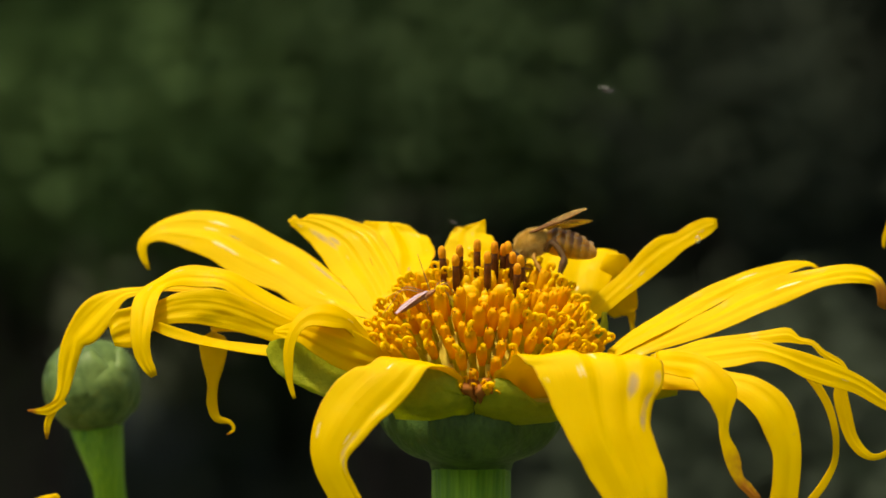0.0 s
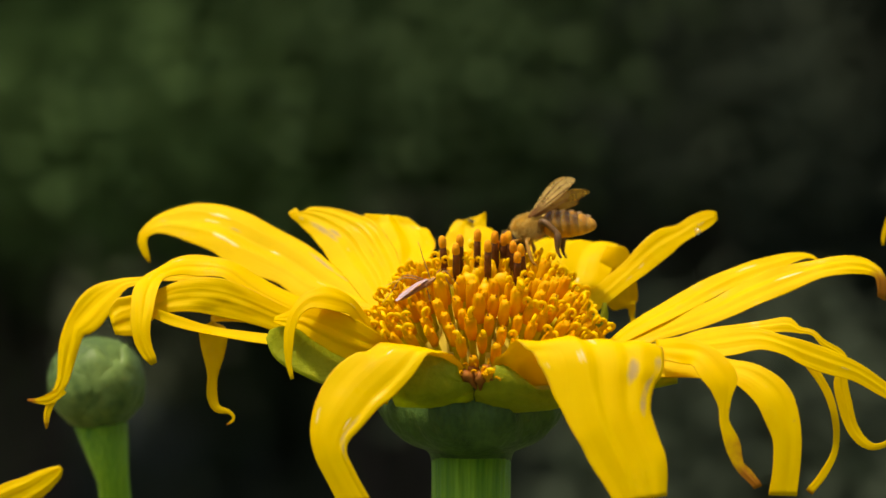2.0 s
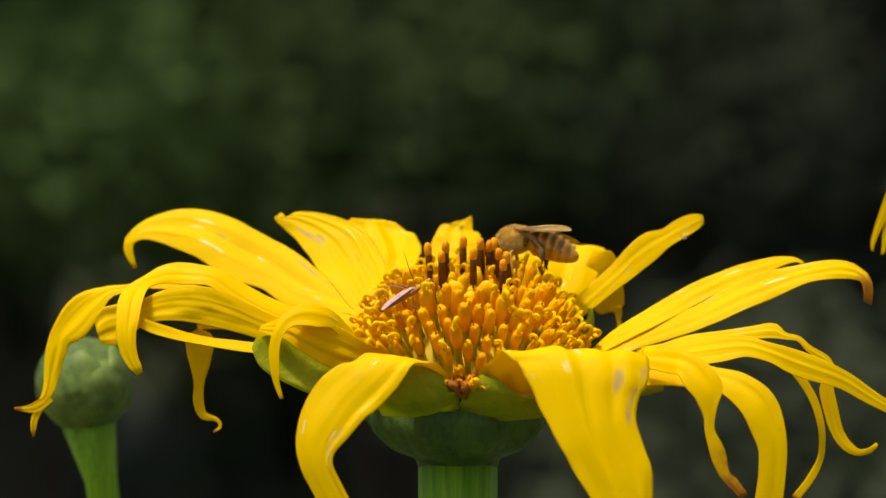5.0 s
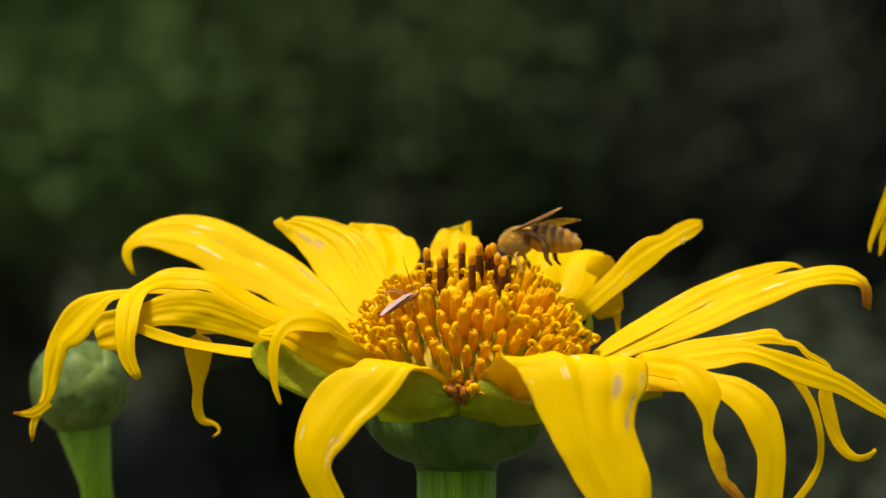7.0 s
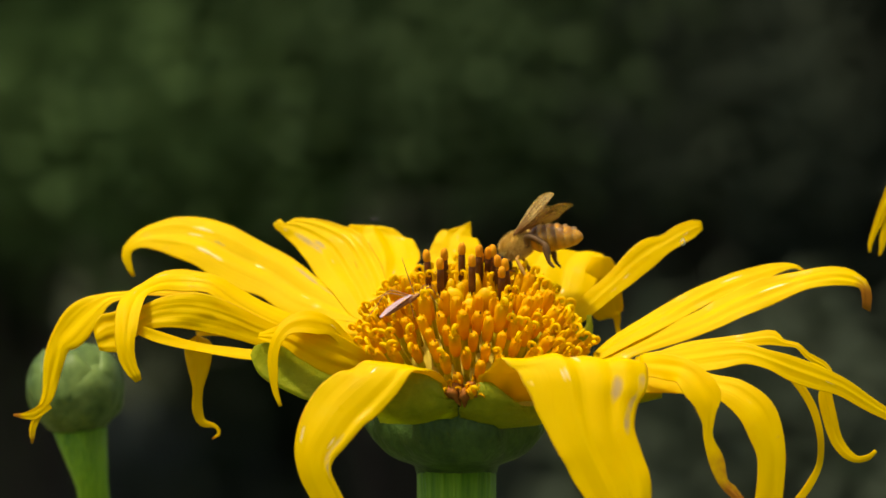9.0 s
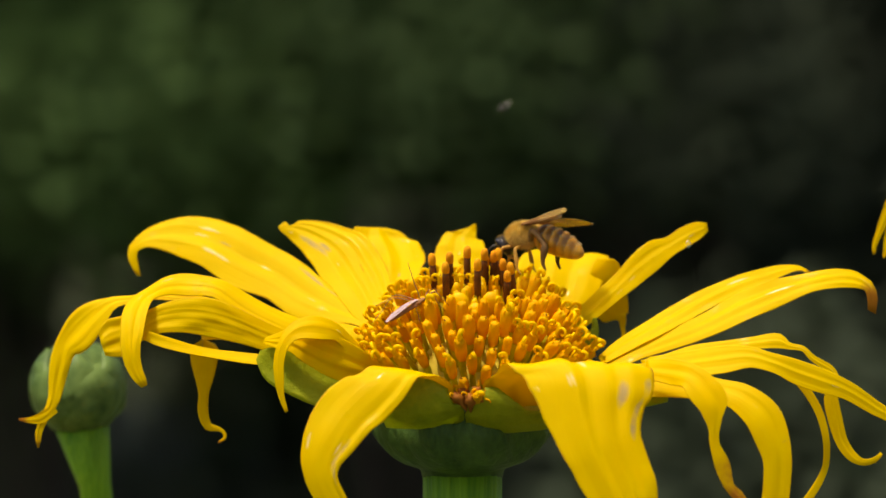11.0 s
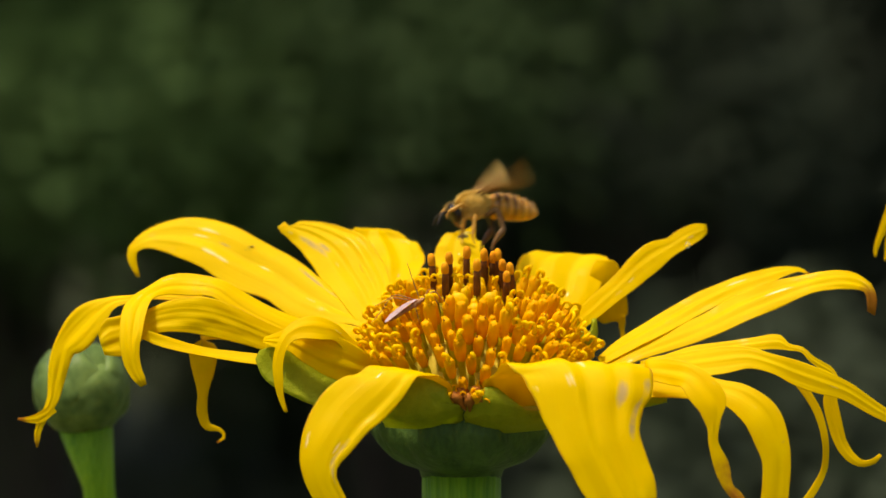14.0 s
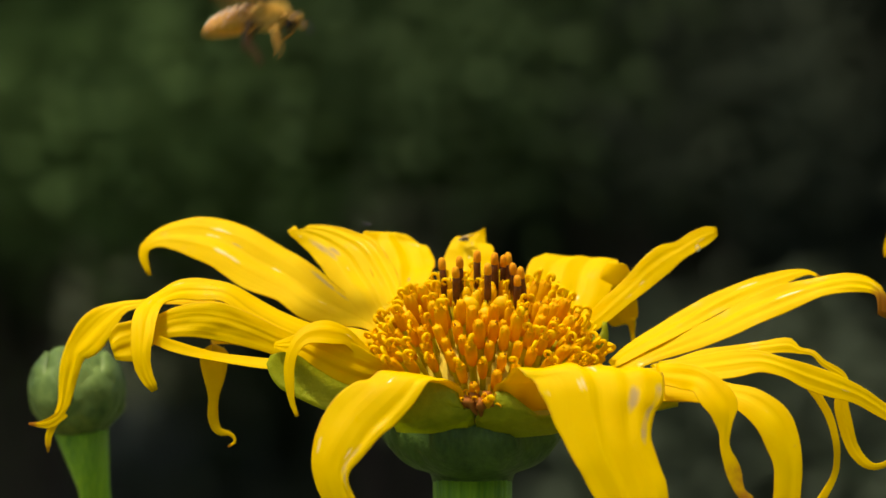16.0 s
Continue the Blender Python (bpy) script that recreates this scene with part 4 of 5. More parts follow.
# the ring that opens now: dark anther tubes with orange caps, on the far side of the middle (across, away, size)
ANTHERS = ((-4.9, 4.4, 1.0), (-3.6, 0.9, 0.95), (-3.0, 5.9, 1.0), (-0.8, 6.2, 1.02), (0.6, 0.4, 0.98), (1.3, 4.8, 1.0), (2.6, 6.2, 1.0), (3.8, 5.2, 1.02), (6.0, 1.6, 1.0), (4.5, -0.6, 0.9), (1.8, 6.9, 0.95), (5.1, 3.6, 0.96))
for x, y, grow in ANTHERS:
    z = 4.0 - 10.0 * (math.hypot(x, y) / 12.6) ** 3.6
    m = HEAD @ pose(x * MM, y * MM, z * MM, rnd.uniform(-3, 3), 1.2 * x + rnd.uniform(-2, 2), rnd.uniform(0, 360))
    shared("floret", rnd.choice(FLORETS["anther"]), disc, m @ Matrix.Diagonal((0.9, 0.9, 1.1 * grow, 1)))
for x, y, wide, tall in ((-2.0, -1.8, 1.9, 0.86), (2.4, -1.2, 1.7, 0.84), (0.2, -3.6, 1.5, 0.74)):
    m = HEAD @ pose(x * MM, y * MM, 3.8 * MM, 8, 0, 0)
    shared("floret", FLORETS["bud"][0], disc, m @ Matrix.Diagonal((wide, 1.2, 1.22 * tall, 1)))
COUNT = 214
for k in range(COUNT):
    q = ((k + 0.5) / COUNT) ** 0.45
    a = k * 2.39996
    r = 12.9 * q
    z = 4.2 - 10.0 * q ** 3.6
    lean = 48 * q ** 1.8 + rnd.uniform(-5, 5)
    x, y = r * math.cos(a), r * math.sin(a)
    if q > 0.84 and math.sin(a) < -0.55 and (abs(x + 0.6) > 2.4 or q > 0.95) or min(math.hypot(x - p[0], y - p[1]) for p in ANTHERS) < 1.0:
        continue
    if q < 0.3:
        kind, grow = "bud", rnd.uniform(0.62, 0.8)
    elif rnd.random() < (0.85 if q > 0.66 and abs(math.cos(a)) > 0.5 or math.sin(a) > 0.45 else 0.12):
        kind, grow = "open", rnd.uniform(0.9, 1.12) * (0.8 if q < 0.6 else 1.0)
    else:
        kind, grow = "short", rnd.uniform(0.82, 1.1) * (0.80 if q < 0.5 else 1.0)
    m = HEAD @ pose(x * MM, y * MM, z * MM) @ Matrix.Rotation(a, 4, "Z") @ Matrix.Rotation(radians(lean), 4, "Y") @ Matrix.Rotation(rnd.uniform(0, 6.28), 4, "Z")
    shared("floret", rnd.choice(FLORETS[kind]), disc, m @ Matrix.Diagonal((grow * 1.16, grow * 1.16, grow * 1.22, 1)))

# withered brown florets in the gap between the two front petals
pcs = []
for k, (dx, dy, dz) in enumerate(((-1.2, 0, 0.1), (0, -0.4, -0.2), (1.2, 0.1, 0.3), (-0.6, 0.3, 1.0), (0.7, 0.4, 1.2))):
    v, f = lathe([(0.25, -1.2), (0.55, 0.0), (0.75, 0.6), (0.68, 1.3), (0.35, 1.7), (0.1, 1.75)], 9)
    v = [(x * (1 + 0.9 * noise.noise((x * 2 + k, y * 2, z * 2))), y * (1 + 0.9 * noise.noise((x * 2, y * 2 + k, z * 2))), z + 0.5 * noise.noise((x * 3, y * 3, k))) for x, y, z in v]
    at = pose(-0.6 + dx, -12.9 + dy, -6.1 + 0.8 * dz, 35 + 22 * dx, 30 * dx, 0)
    pcs.append((moved(v, at), f, 0))
    for a in range(3):
        v, f = tube([(0.3, 0, 1.2), (0.6, 0, 1.9), (1.1, 0, 2.0), (1.2, 0, 1.5)], [0.16, 0.15, 0.12, 0.06], 5, 8)
        pcs.append((moved(v, at @ Matrix.Rotation(2.1 * a + k, 4, "Z")), f, 1))
v, f, km = joined(*pcs)
link_mesh("withered_floret", scaled(v), f, [WITHERED, LOBE], disc, "withered rust-brown floret", face_mats=km)


# places of the neighbours, in the flower's frame
def placed(x, y, z, *turn):
    return FRAME @ pose(x * MM, y * MM, z * MM, *turn)


BUD_AT = placed(-58.2, 32.5, -7.2, 4, 0, 0)
DROP_AT = pose(30.6 * MM, 11.6 * MM, 14.5 * MM)
MIDGE_AT = pose(-8.7 * MM, -7.8 * MM, 6.2 * MM, 10, -30, 28)

# ---------------------------------------------------------------- the bud
bud = empty("flower_bud", BUD_AT, "round green unopened flower bud on a thick ribbed stem", "bud")
v, f = lathe([(0.1, 6.9), (3.5, 6.2), (5.7, 3.8), (6.6, 0.6), (6.3, -2.6), (5.2, -5.0), (4.0, -6.4)], 28)
link_mesh("bud_body", scaled(v), f, [BUD], bud)
for k in range(10):
    inner = k >= 5
    a = radians(72 * k + (36 if inner else 0) + 20)
    ca, sa = math.cos(a), math.sin(a)
    out = 0.0 if inner else 0.25
    top = 5.9 if inner else 4.2
    spine = [(r * ca, r * sa, z) for r, z in ((4.2, -6.2), (6.3 + out, -3.6), (7.0 + out, 0.0), (6.5 + out, top * 0.6), (4.6 + out * 2, top))]
    blade("bract", spine, [4.2, 7.4, 8.6, 7.0, 1.8], [0] * 5, (-sa, ca, 0), bud, BUD, "", cup=0.18, groove=0.01, wave=0.035, thick=0.22, seed=90 + k, n=18, across=10)
v, f = tube([(0.5, 0, -5.5), (0.9, 0, -8), (1.6, 0, -12), (2.4, 1, -18), (6, 6, -120), (12, 60, -800), (14, 150, -1500)], [4.2, 3.8, 2.9, 2.4, 2.4, 5, 7], 18, 90)
v = [(x * 1.0, y, z) for x, y, z in v]
link_mesh("stem", scaled(v), f, [STEM], bud, "ribbed bright green stem")


# ---------------------------------------------------------------- neighbouring flowers, cut by the picture's edge
def side_petal(side, spine, widths, rolls, seed, parent):
    blade("petal", spine, widths, rolls, side, parent, PETAL, seed=seed, cup=0.05, groove=0.03)


def neighbour(label, mid, seed, angles, foot):
    """A flower head whose middle lies outside the view, with its disc, stem and further petals."""
    rn = random.Random(seed)
    top = empty("yellow_flower", FRAME, label, "flower")
    for az in angles:
        a = radians(az)
        ln = rn.uniform(0.9, 1.1)
        spine = [(mid[0] + r * ln * math.cos(a), mid[1] + r * ln * math.sin(a), mid[2] + z) for r, z in ((8, 0), (16, 2), (24, 2), (30, -2), (33, -9))]
        side_petal((-math.sin(a), math.cos(a), 0), spine, [5, 8, 8, 6, 1.0], [0] * 5, seed * 20 + int(az), top)
    v, f = lathe([(0.1, 5), (5, 4.6), (9, 3), (11, 0), (10, -6), (5, -12), (4, -14)], 24)
    link_mesh("disc", scaled(moved(v, Matrix.Translation(mid))), f, [LOBE], top, "orange disc")
    v, f = tube([(mid[0], mid[1], mid[2] - 12), (mid[0], mid[1] + 5, mid[2] - 120), (mid[0] + 6, mid[1] + 40, -700), (mid[0] + 8, 150, foot)], [4.5, 4.5, 6, 8], 12, 40)
    link_mesh("stem", scaled(v), f, [STEM], top, "light green stem")
    return top


flower_beside = neighbour("yellow flower head with thin drooping forked petals", (88, 16, 20), 5, (-60, -20, 20, 60, 100), -1510)
side_petal((0.45, 0, -0.89), [(66.3, 15.5, 33.4), (61.9, 14.7, 27.9), (58.8, 14.3, 23.5), (56.3, 14.1, 20.4), (54.8, 14.0, 17.0), (54.0, 14.0, 14.8), (53.9, 14.0, 13.4)],
      [6.6, 5.1, 4.5, 1.8, 1.1, 0.7, 0.3], [0, 2, 2, 3, 4, 4, 4], 80, parent=flower_beside)
side_petal((0.62, 0, -0.78), [(62.1, 14.9, 24.9), (58.4, 14.4, 21.1), (56.7, 14.3, 18.8), (56.0, 14.2, 16.1), (55.6, 14.2, 14.0), (55.3, 14.2, 12.9)],
      [5.1, 2.6, 1.2, 1.2, 0.7, 0.3], [0, 2, 3, 2, 2, 2], 81, parent=flower_beside)
flower_below = neighbour("yellow flower head standing lower down beside the bud", (-86, 12, -46), 6, (60, 110, 160, 210, 260), -1510)
side_petal((0.45, 0, -0.89), [(-76.9, 12.4, -30.2), (-70.6, 12.2, -26.4), (-65.3, 12.1, -23.7), (-61.8, 12.0, -21.5), (-60.7, 12.0, -20.5)],
      [5.4, 5.4, 4.1, 2.4, 0.7], [0, 0, 0, 0, 0], 85, parent=flower_below)


# ---------------------------------------------------------------- small insects on the flower
midge = empty("long_legged_fly", FRAME @ MIDGE_AT, "slender pinkish long-legged fly resting on the flower's disc", "fly")
v, f = loft([[(x, r * math.cos(a), r * math.sin(a)) for a in [2 * math.pi * j / 10 for j in range(10)]] for x, r in ((-3.2, 0.08), (-2.4, 0.22), (-1, 0.28), (0.6, 0.30), (1.2, 0.42), (1.8, 0.42), (2.1, 0.25), (2.5, 0.28), (2.7, 0.1))])
link_mesh("body", scaled(v), f, [MIDGE], midge)
for s in (-1, 1):
    blade("wing", [(1.6, 0.12 * s, 0.5), (0, 0.2 * s, 0.62), (-2.2, 0.22 * s, 0.5), (-3.9, 0.15 * s, 0.25)], [0.25, 0.65, 0.8, 0.25], [0] * 4, (0, 1, 0), midge, PINK, "pinkish glossy folded wing", cup=-0.1, groove=0.0, wave=0.02, thick=0.08, seed=70 + s, n=14, across=6)
for x, knee, foot in ((2.2, (2.6, 0.8, 2.6), (2.9, 0.9, 5.4)), (1.9, (0.4, 2.6, 1.4), (-2.4, 4.4, 1.0)), (1.6, (-0.6, 2.2, 1.6), (-4.4, 3.4, -0.4)),
                      (2.2, (3.8, -1.4, 0.7), (4.4, -2.6, -1.6)), (1.9, (3.0, -1.8, 0.8), (3.2, -3.2, -1.6)), (1.6, (0.4, -1.6, 0.8), (-0.6, -2.6, -1.6))):
    v, f = tube([(x, 0.3 * (1 if foot[1] > 0 else -1), 0), knee, tuple(0.5 * (a + b) for a, b in zip(knee, foot)), foot], [0.08, 0.06, 0.05, 0.035], 5, 12)
    link_mesh("leg", scaled(v), f, [MIDGE], midge)
for s in (-1, 1):
    v, f = tube([(2.9, 0.15 * s, 0.1), (4.0, 0.5 * s, 0.4), (5.0, 0.7 * s, 0.1)], [0.06, 0.045, 0.03], 5, 8)
    link_mesh("feeler", scaled(v), f, [MIDGE], midge)


def gnat(label, shade, k=1.0):
    g = empty("gnat", FRAME, label, "gnat")
    v, f = loft([[(x, r * math.cos(a), r * math.sin(a)) for a in [2 * math.pi * j / 8 for j in range(8)]] for x, r in ((-0.9, 0.05), (-0.6, 0.2), (0, 0.26), (0.3, 0.3), (0.55, 0.16), (0.8, 0.2), (0.95, 0.05))])
    link_mesh("body", scaled(v, MM * k), f, [GNAT], g)
    for s in (-1, 1):
        blade("wing", [(0.2 * k, 0.1 * s * k, 0.25 * k), (-0.4 * k, 0.45 * s * k, 0.5 * k), (-1.2 * k, 0.7 * s * k, 0.55 * k)], [0.15 * k, 0.6 * k, 0.2 * k], [0] * 3, (0, 1, 0), g, shade, "", cup=0.0, groove=0.0, wave=0.02, thick=0.03, seed=75 + s, n=8, across=4)
    for s in (-1, 1):
        for x in (0.35, 0.1, -0.15):
            v, f = tube([(x, 0.15 * s, -0.1), (x * 1.5, 0.5 * s, 0.05), (x * 2, 0.8 * s, -0.5)], [0.05, 0.04, 0.02], 4, 5)
            link_mesh("leg", scaled(v, MM * k), f, [GNAT], g)
    return g


gnat_pale = gnat("tiny gnat with pale whitish wings", PALE)
gnat_dark = gnat("tiny dark gnat with dark wings", GNAT, 0.65)

drop = empty("water_drop", FRAME, "clear water drop hanging from a petal tip", "water drop")
v, f = lathe([(0.03, 0.5), (0.22, 0.36), (0.38, 0.07), (0.42, -0.2), (0.31, -0.42), (0.12, -0.53), (0.02, -0.55)], 16)
link_mesh("drop", scaled(v), f, [WATER], drop)


# ---------------------------------------------------------------- the honey bee: x ahead, y to its left, z up, origin in the thorax
bee = empty("honey_bee", FRAME, "furry brown and amber honey bee with striped abdomen", "bee")


def egg(stations, m=20):
    """A skin of ellipses along x: (x, half height, half width, z of the middle)."""
    return loft([[(x, b * math.sin(t), z + h * math.cos(t)) for t in [2 * math.pi * j / m for j in range(m)]] for x, h, b, z in stations])


def fur(verts_on, count, length, seed, thick=0.05):
    """Short tapering hairs standing off an egg-shaped body: (middle, half axes) pairs."""
    rn = random.Random(seed)
    verts, faces = [], []
    for _ in range(count):
        c, h = rn.choice(verts_on)
        d = Vector((rn.gauss(0, 1), rn.gauss(0, 1), rn.gauss(0, 1))).normalized()
        p = Vector((c[0] + d.x * h[0], c[1] + d.y * h[1], c[2] + d.z * h[2]))
        nrm = (Vector((d.x / h[0], d.y / h[1], d.z / h[2])).normalized() + Vector((-0.35, 0, 0)) + Vector((rn.gauss(0, .25), rn.gauss(0, .25), rn.gauss(0, .25)))).normalized()
        l = length * rn.uniform(0.6, 1.25)
        s = nrm.orthogonal().normalized() * thick
        t = nrm.cross(s)
        o = len(verts)
        verts += [tuple(p + s), tuple(p - 0.5 * s + 0.87 * t), tuple(p - 0.5 * s - 0.87 * t), tuple(p + nrm * l)]
        faces += [(o, o + 1, o + 3), (o + 1, o + 2, o + 3), (o + 2, o, o + 3)]
    return verts, faces


v, f = egg([(-2.6, 0.5, 0.6, 0), (-2.2, 1.1, 1.3, 0.0), (-1.2, 1.6, 1.75, 0.0), (0, 1.7, 1.85, 0.0), (1.2, 1.5, 1.7, -0.1), (2.0, 1.05, 1.2, -0.25), (2.4, 0.5, 0.6, -0.4)])
thorax = link_mesh("thorax", scaled(v), f, [BEE_SKIN], bee)
v, f = fur([((-0.05, 0, 0.0), (2.4, 1.8, 1.62))], 6400, 0.62, 3, 0.03)
tagged(link_mesh("thorax_fur", scaled(v), f, [BEE_FUR], thorax, "pale golden fur", smooth=False), kind="stuff")

v, f = egg([(-0.7, 0.4, 0.6, 0), (-0.5, 1.2, 1.4, 0), (0.0, 1.55, 1.8, -0.1), (0.5, 1.4, 1.6, -0.3), (0.9, 0.8, 0.9, -0.7), (1.1, 0.3, 0.4, -1.0)])
head = link_mesh("head", scaled(v), f, [BEE_BLACK], bee)
head.matrix_basis = pose(2.75 * MM, 0, -0.95 * MM, 0, 42, 0)
for s in (-1, 1):
    v, f = egg([(-0.45, 0.3, 0.15, 0), (-0.3, 0.95, 0.4, 0), (0, 1.15, 0.5, 0), (0.3, 0.95, 0.42, 0), (0.5, 0.3, 0.15, 0)], 14)
    link_mesh("eye", scaled(moved(v, pose(0.15, 1.3 * s, 0.1, 0, 0, 18 * s))), f, [BEE_EYE], head, "shiny black eye")
    v, f = tube([(0.7, 0.3 * s, 0.4), (1.4, 0.75 * s, 1.0), (2.3, 1.1 * s, 0.9), (3.3, 1.5 * s, 0.3)], [0.13, 0.13, 0.14, 0.11], 6, 14)
    link_mesh("feeler", scaled(v), f, [BEE_BLACK], head)
v, f = fur([((0.1, 0, 0), (0.85, 1.4, 1.35))], 420, 0.4, 4)
tagged(link_mesh("head_fur", scaled(v), f, [BEE_SKIN], head, "short golden-brown fur", smooth=False), kind="stuff")
v, f = tube([(0.9, 0, -0.9), (0.9, 0, -1.8), (0.5, 0, -2.8)], [0.3, 0.2, 0.08], 6, 8)
link_mesh("tongue", scaled(v), f, [BEE_LEG], head, "amber tongue")

abdomen = link_mesh("abdomen", *[scaled(x) if k == 0 else x for k, x in enumerate(egg([(0.1, 0.3, 0.3, 0), (-0.3, 0.6, 0.6, 0), (-2.5, 1.7, 1.75, -0.1), (-4.8, 1.3, 1.3, -0.3), (-6.8, 0.4, 0.4, -0.6)]))], [BEE_DARK], bee)
abdomen.matrix_basis = pose(-1.8 * MM, 0, 0)
EDGES = (-0.2, -1.55, -2.8, -4.0, -5.15, -6.3, -7.4)
RAD = lambda x: 1.95 * max(0.0, min(1, (-x + 0.25) / 1.6)) ** 0.5 * (1 - min(1.0, max(0.0, (-x - 2.4) / 5.3)) ** 2.2) ** 0.6 if x > -7.65 else 0.1
for k in range(6):
    x0, x1 = EDGES[k], EDGES[k + 1]
    st = []
    for j in range(9):
        q = j / 8
        x = x0 + (x1 - 0.18 - x0) * q
        r = max(0.12, RAD(x)) + 0.05 + 0.006 * q
        st.append((x, r * 0.96, r, -0.1 - 0.012 * x * x))
    v, f = egg(st, 22)
    seg = link_mesh("abdomen_segment", scaled(v), f, [BEE_RINGS], abdomen, "amber ring with a dark hind edge")
    shade = []
    for j in range(9):
        for i in range(22):
            high = math.cos(2 * math.pi * i / 22)
            edge = min(1.0, max(0.0, (j / 8 - 0.38 + 0.12 * high + 0.05 * math.sin(5 * i)) / 0.35))
            shade.append(edge * edge * (3 - 2 * edge) * min(1.0, max(0.0, 0.62 + 0.55 * high)) * (1.0, 0.95, 0.95, 0.85, 0.55, 0.3)[k])
    seg.data.attributes.new("ring", "FLOAT", "POINT").data.foreach_set("value", shade)
verts, faces = [], []
rn = random.Random(8)
for _ in range(520):
    k = rn.randrange(6)
    x = EDGES[k] - rn.uniform(0.0, 0.42)
    r = max(0.12, RAD(x)) + 0.06
    t = rn.gauss(0, 0.85)
    p = Vector((x, r * math.sin(t), -0.1 - 0.012 * x * x + 0.96 * r * math.cos(t)))
    d = Vector((-0.9, 0.35 * math.sin(t), 0.35 * math.cos(t))).normalized()
    s = d.orthogonal().normalized() * 0.045
    o = len(verts)
    verts += [tuple(p + s), tuple(p - s), tuple(p + d * rn.uniform(0.2, 0.4))]
    faces.append((o, o + 1, o + 2))
tagged(link_mesh("abdomen_fur", scaled(verts), faces, [BEE_BAND], abdomen, "pale rings of short hair", smooth=False), kind="stuff")


def wing_mesh(name, length, chord, label):
    """A wing along -x from its root at the origin, with raised veins and a pointed oval outline."""
    n, rows = 18, 5
    lead = lambda q: chord * (0.10 + 0.20 * math.sin(math.pi * min(1, q * 1.02)) ** 0.8)
    trail = lambda q: -chord * (0.06 + 0.72 * math.sin(math.pi * min(1, q ** 1.4 * 1.0)) ** 0.9)
    top, faces = [], []
    for i in range(n + 1):
        q = i / n
        for j in range(rows + 1):
            y = lead(q) + (trail(q) - lead(q)) * j / rows
            if i == n:
                y *= 0.4
            top.append((-length * q, y, 0.05 * math.sin(7 * q) + 0.04 * math.cos(j * 3.1)))
    row, tot = rows + 1, len(top)
    verts = top + [(x, y, z - 0.03) for x, y, z in top]
    for i in range(n):
        for j in range(rows):
            a = i * row + j
            faces += [(a, a + 1, a + row + 1, a + row), (tot + a, tot + a + row, tot + a + row + 1, tot + a + 1)]
        for j in (0, rows):
            a = i * row + j
            faces.append((a, a + row, tot + a + row, tot + a))
    veins = []
    for j0, j1 in ((0.02, 0.02), (0.25, 0.15), (0.3, 0.55), (0.45, 0.9)):
        pts = []
        for q in (0.0, 0.25, 0.5, 0.72, 0.93 if j0 < 0.1 else 0.85):
            j = j0 + (j1 - j0) * q
            pts.append((-length * q, lead(q) + (trail(q) - lead(q)) * j, 0.05 * math.sin(7 * q) + 0.02))
        veins.append((*tube(pts, [0.11, 0.09, 0.07, 0.06, 0.04], 5, 14), 1))
    return joined((verts, faces, 0), *veins)


WINGS = []
for s in (-1, 1):
    for name, length, chord, root in (("forewing", 9.2, 3.1, (-0.3, 1.1, 1.5)), ("hindwing", 6.4, 2.3, (-1.0, 1.1, 1.35))):
        v, f, km = wing_mesh(name, length, chord, "")
        v = [(x, -y * -s, z) for x, y, z in v] if s < 0 else v
        w = link_mesh(name, scaled([(x, y if s > 0 else y, z) for x, y, z in v]), f, [WING, VEIN], bee, "amber see-through wing", face_mats=km)
        WINGS.append((w, s, name, root))

LEGS = []
for s in (-1, 1):
    for name, x, knee, foot, thick, mat in (("foreleg", 1.3, (2.6, 1.8, -1.6), (3.4, 1.9, -3.6), 0.26, BEE_LEG),
                                            ("middle_leg", 0.1, (0.4, 2.6, -2.0), (0.2, 3.0, -4.6), 0.28, BEE_LEG),
                                            ("hind_leg", -1.2, (-1.9, 2.6, 0.8), (-2.7, 2.8, -3.9), 0.5, BEE_HIND)):
        base = (x, 1.0 * s, -1.4)
        kn = (knee[0], knee[1] * s, knee[2])
        ft = (foot[0], foot[1] * s, foot[2])
        mid = tuple(0.45 * a + 0.55 * b for a, b in zip(kn, ft))
        way = [base, tuple(0.5 * (a + b) for a, b in zip(base, kn)), kn, mid, ft, (ft[0] - 0.5, ft[1], ft[2] - 0.9)]
        if name == "hind_leg":
            way = [(-1.4, 1.1 * s, -0.9), (-2.3, 2.1 * s, 0.35), (-3.9, 2.6 * s, -1.5), (-3.95, 2.7 * s, -2.4), (-3.6, 2.8 * s, -4.1), (-3.9, 2.8 * s, -5.2)]
        v, f = tube(way, [thick * 0.8, thick, thick * 0.8, thick * 1.15, thick * 0.55, thick * 0.3], 8, 24)
        LEGS.append((link_mesh(name, scaled(v), f, [mat], bee, "dark hind leg with a broad pollen comb" if mat is BEE_HIND else ""), {"foreleg": -40, "middle_leg": -12, "hind_leg": -24}[name]))



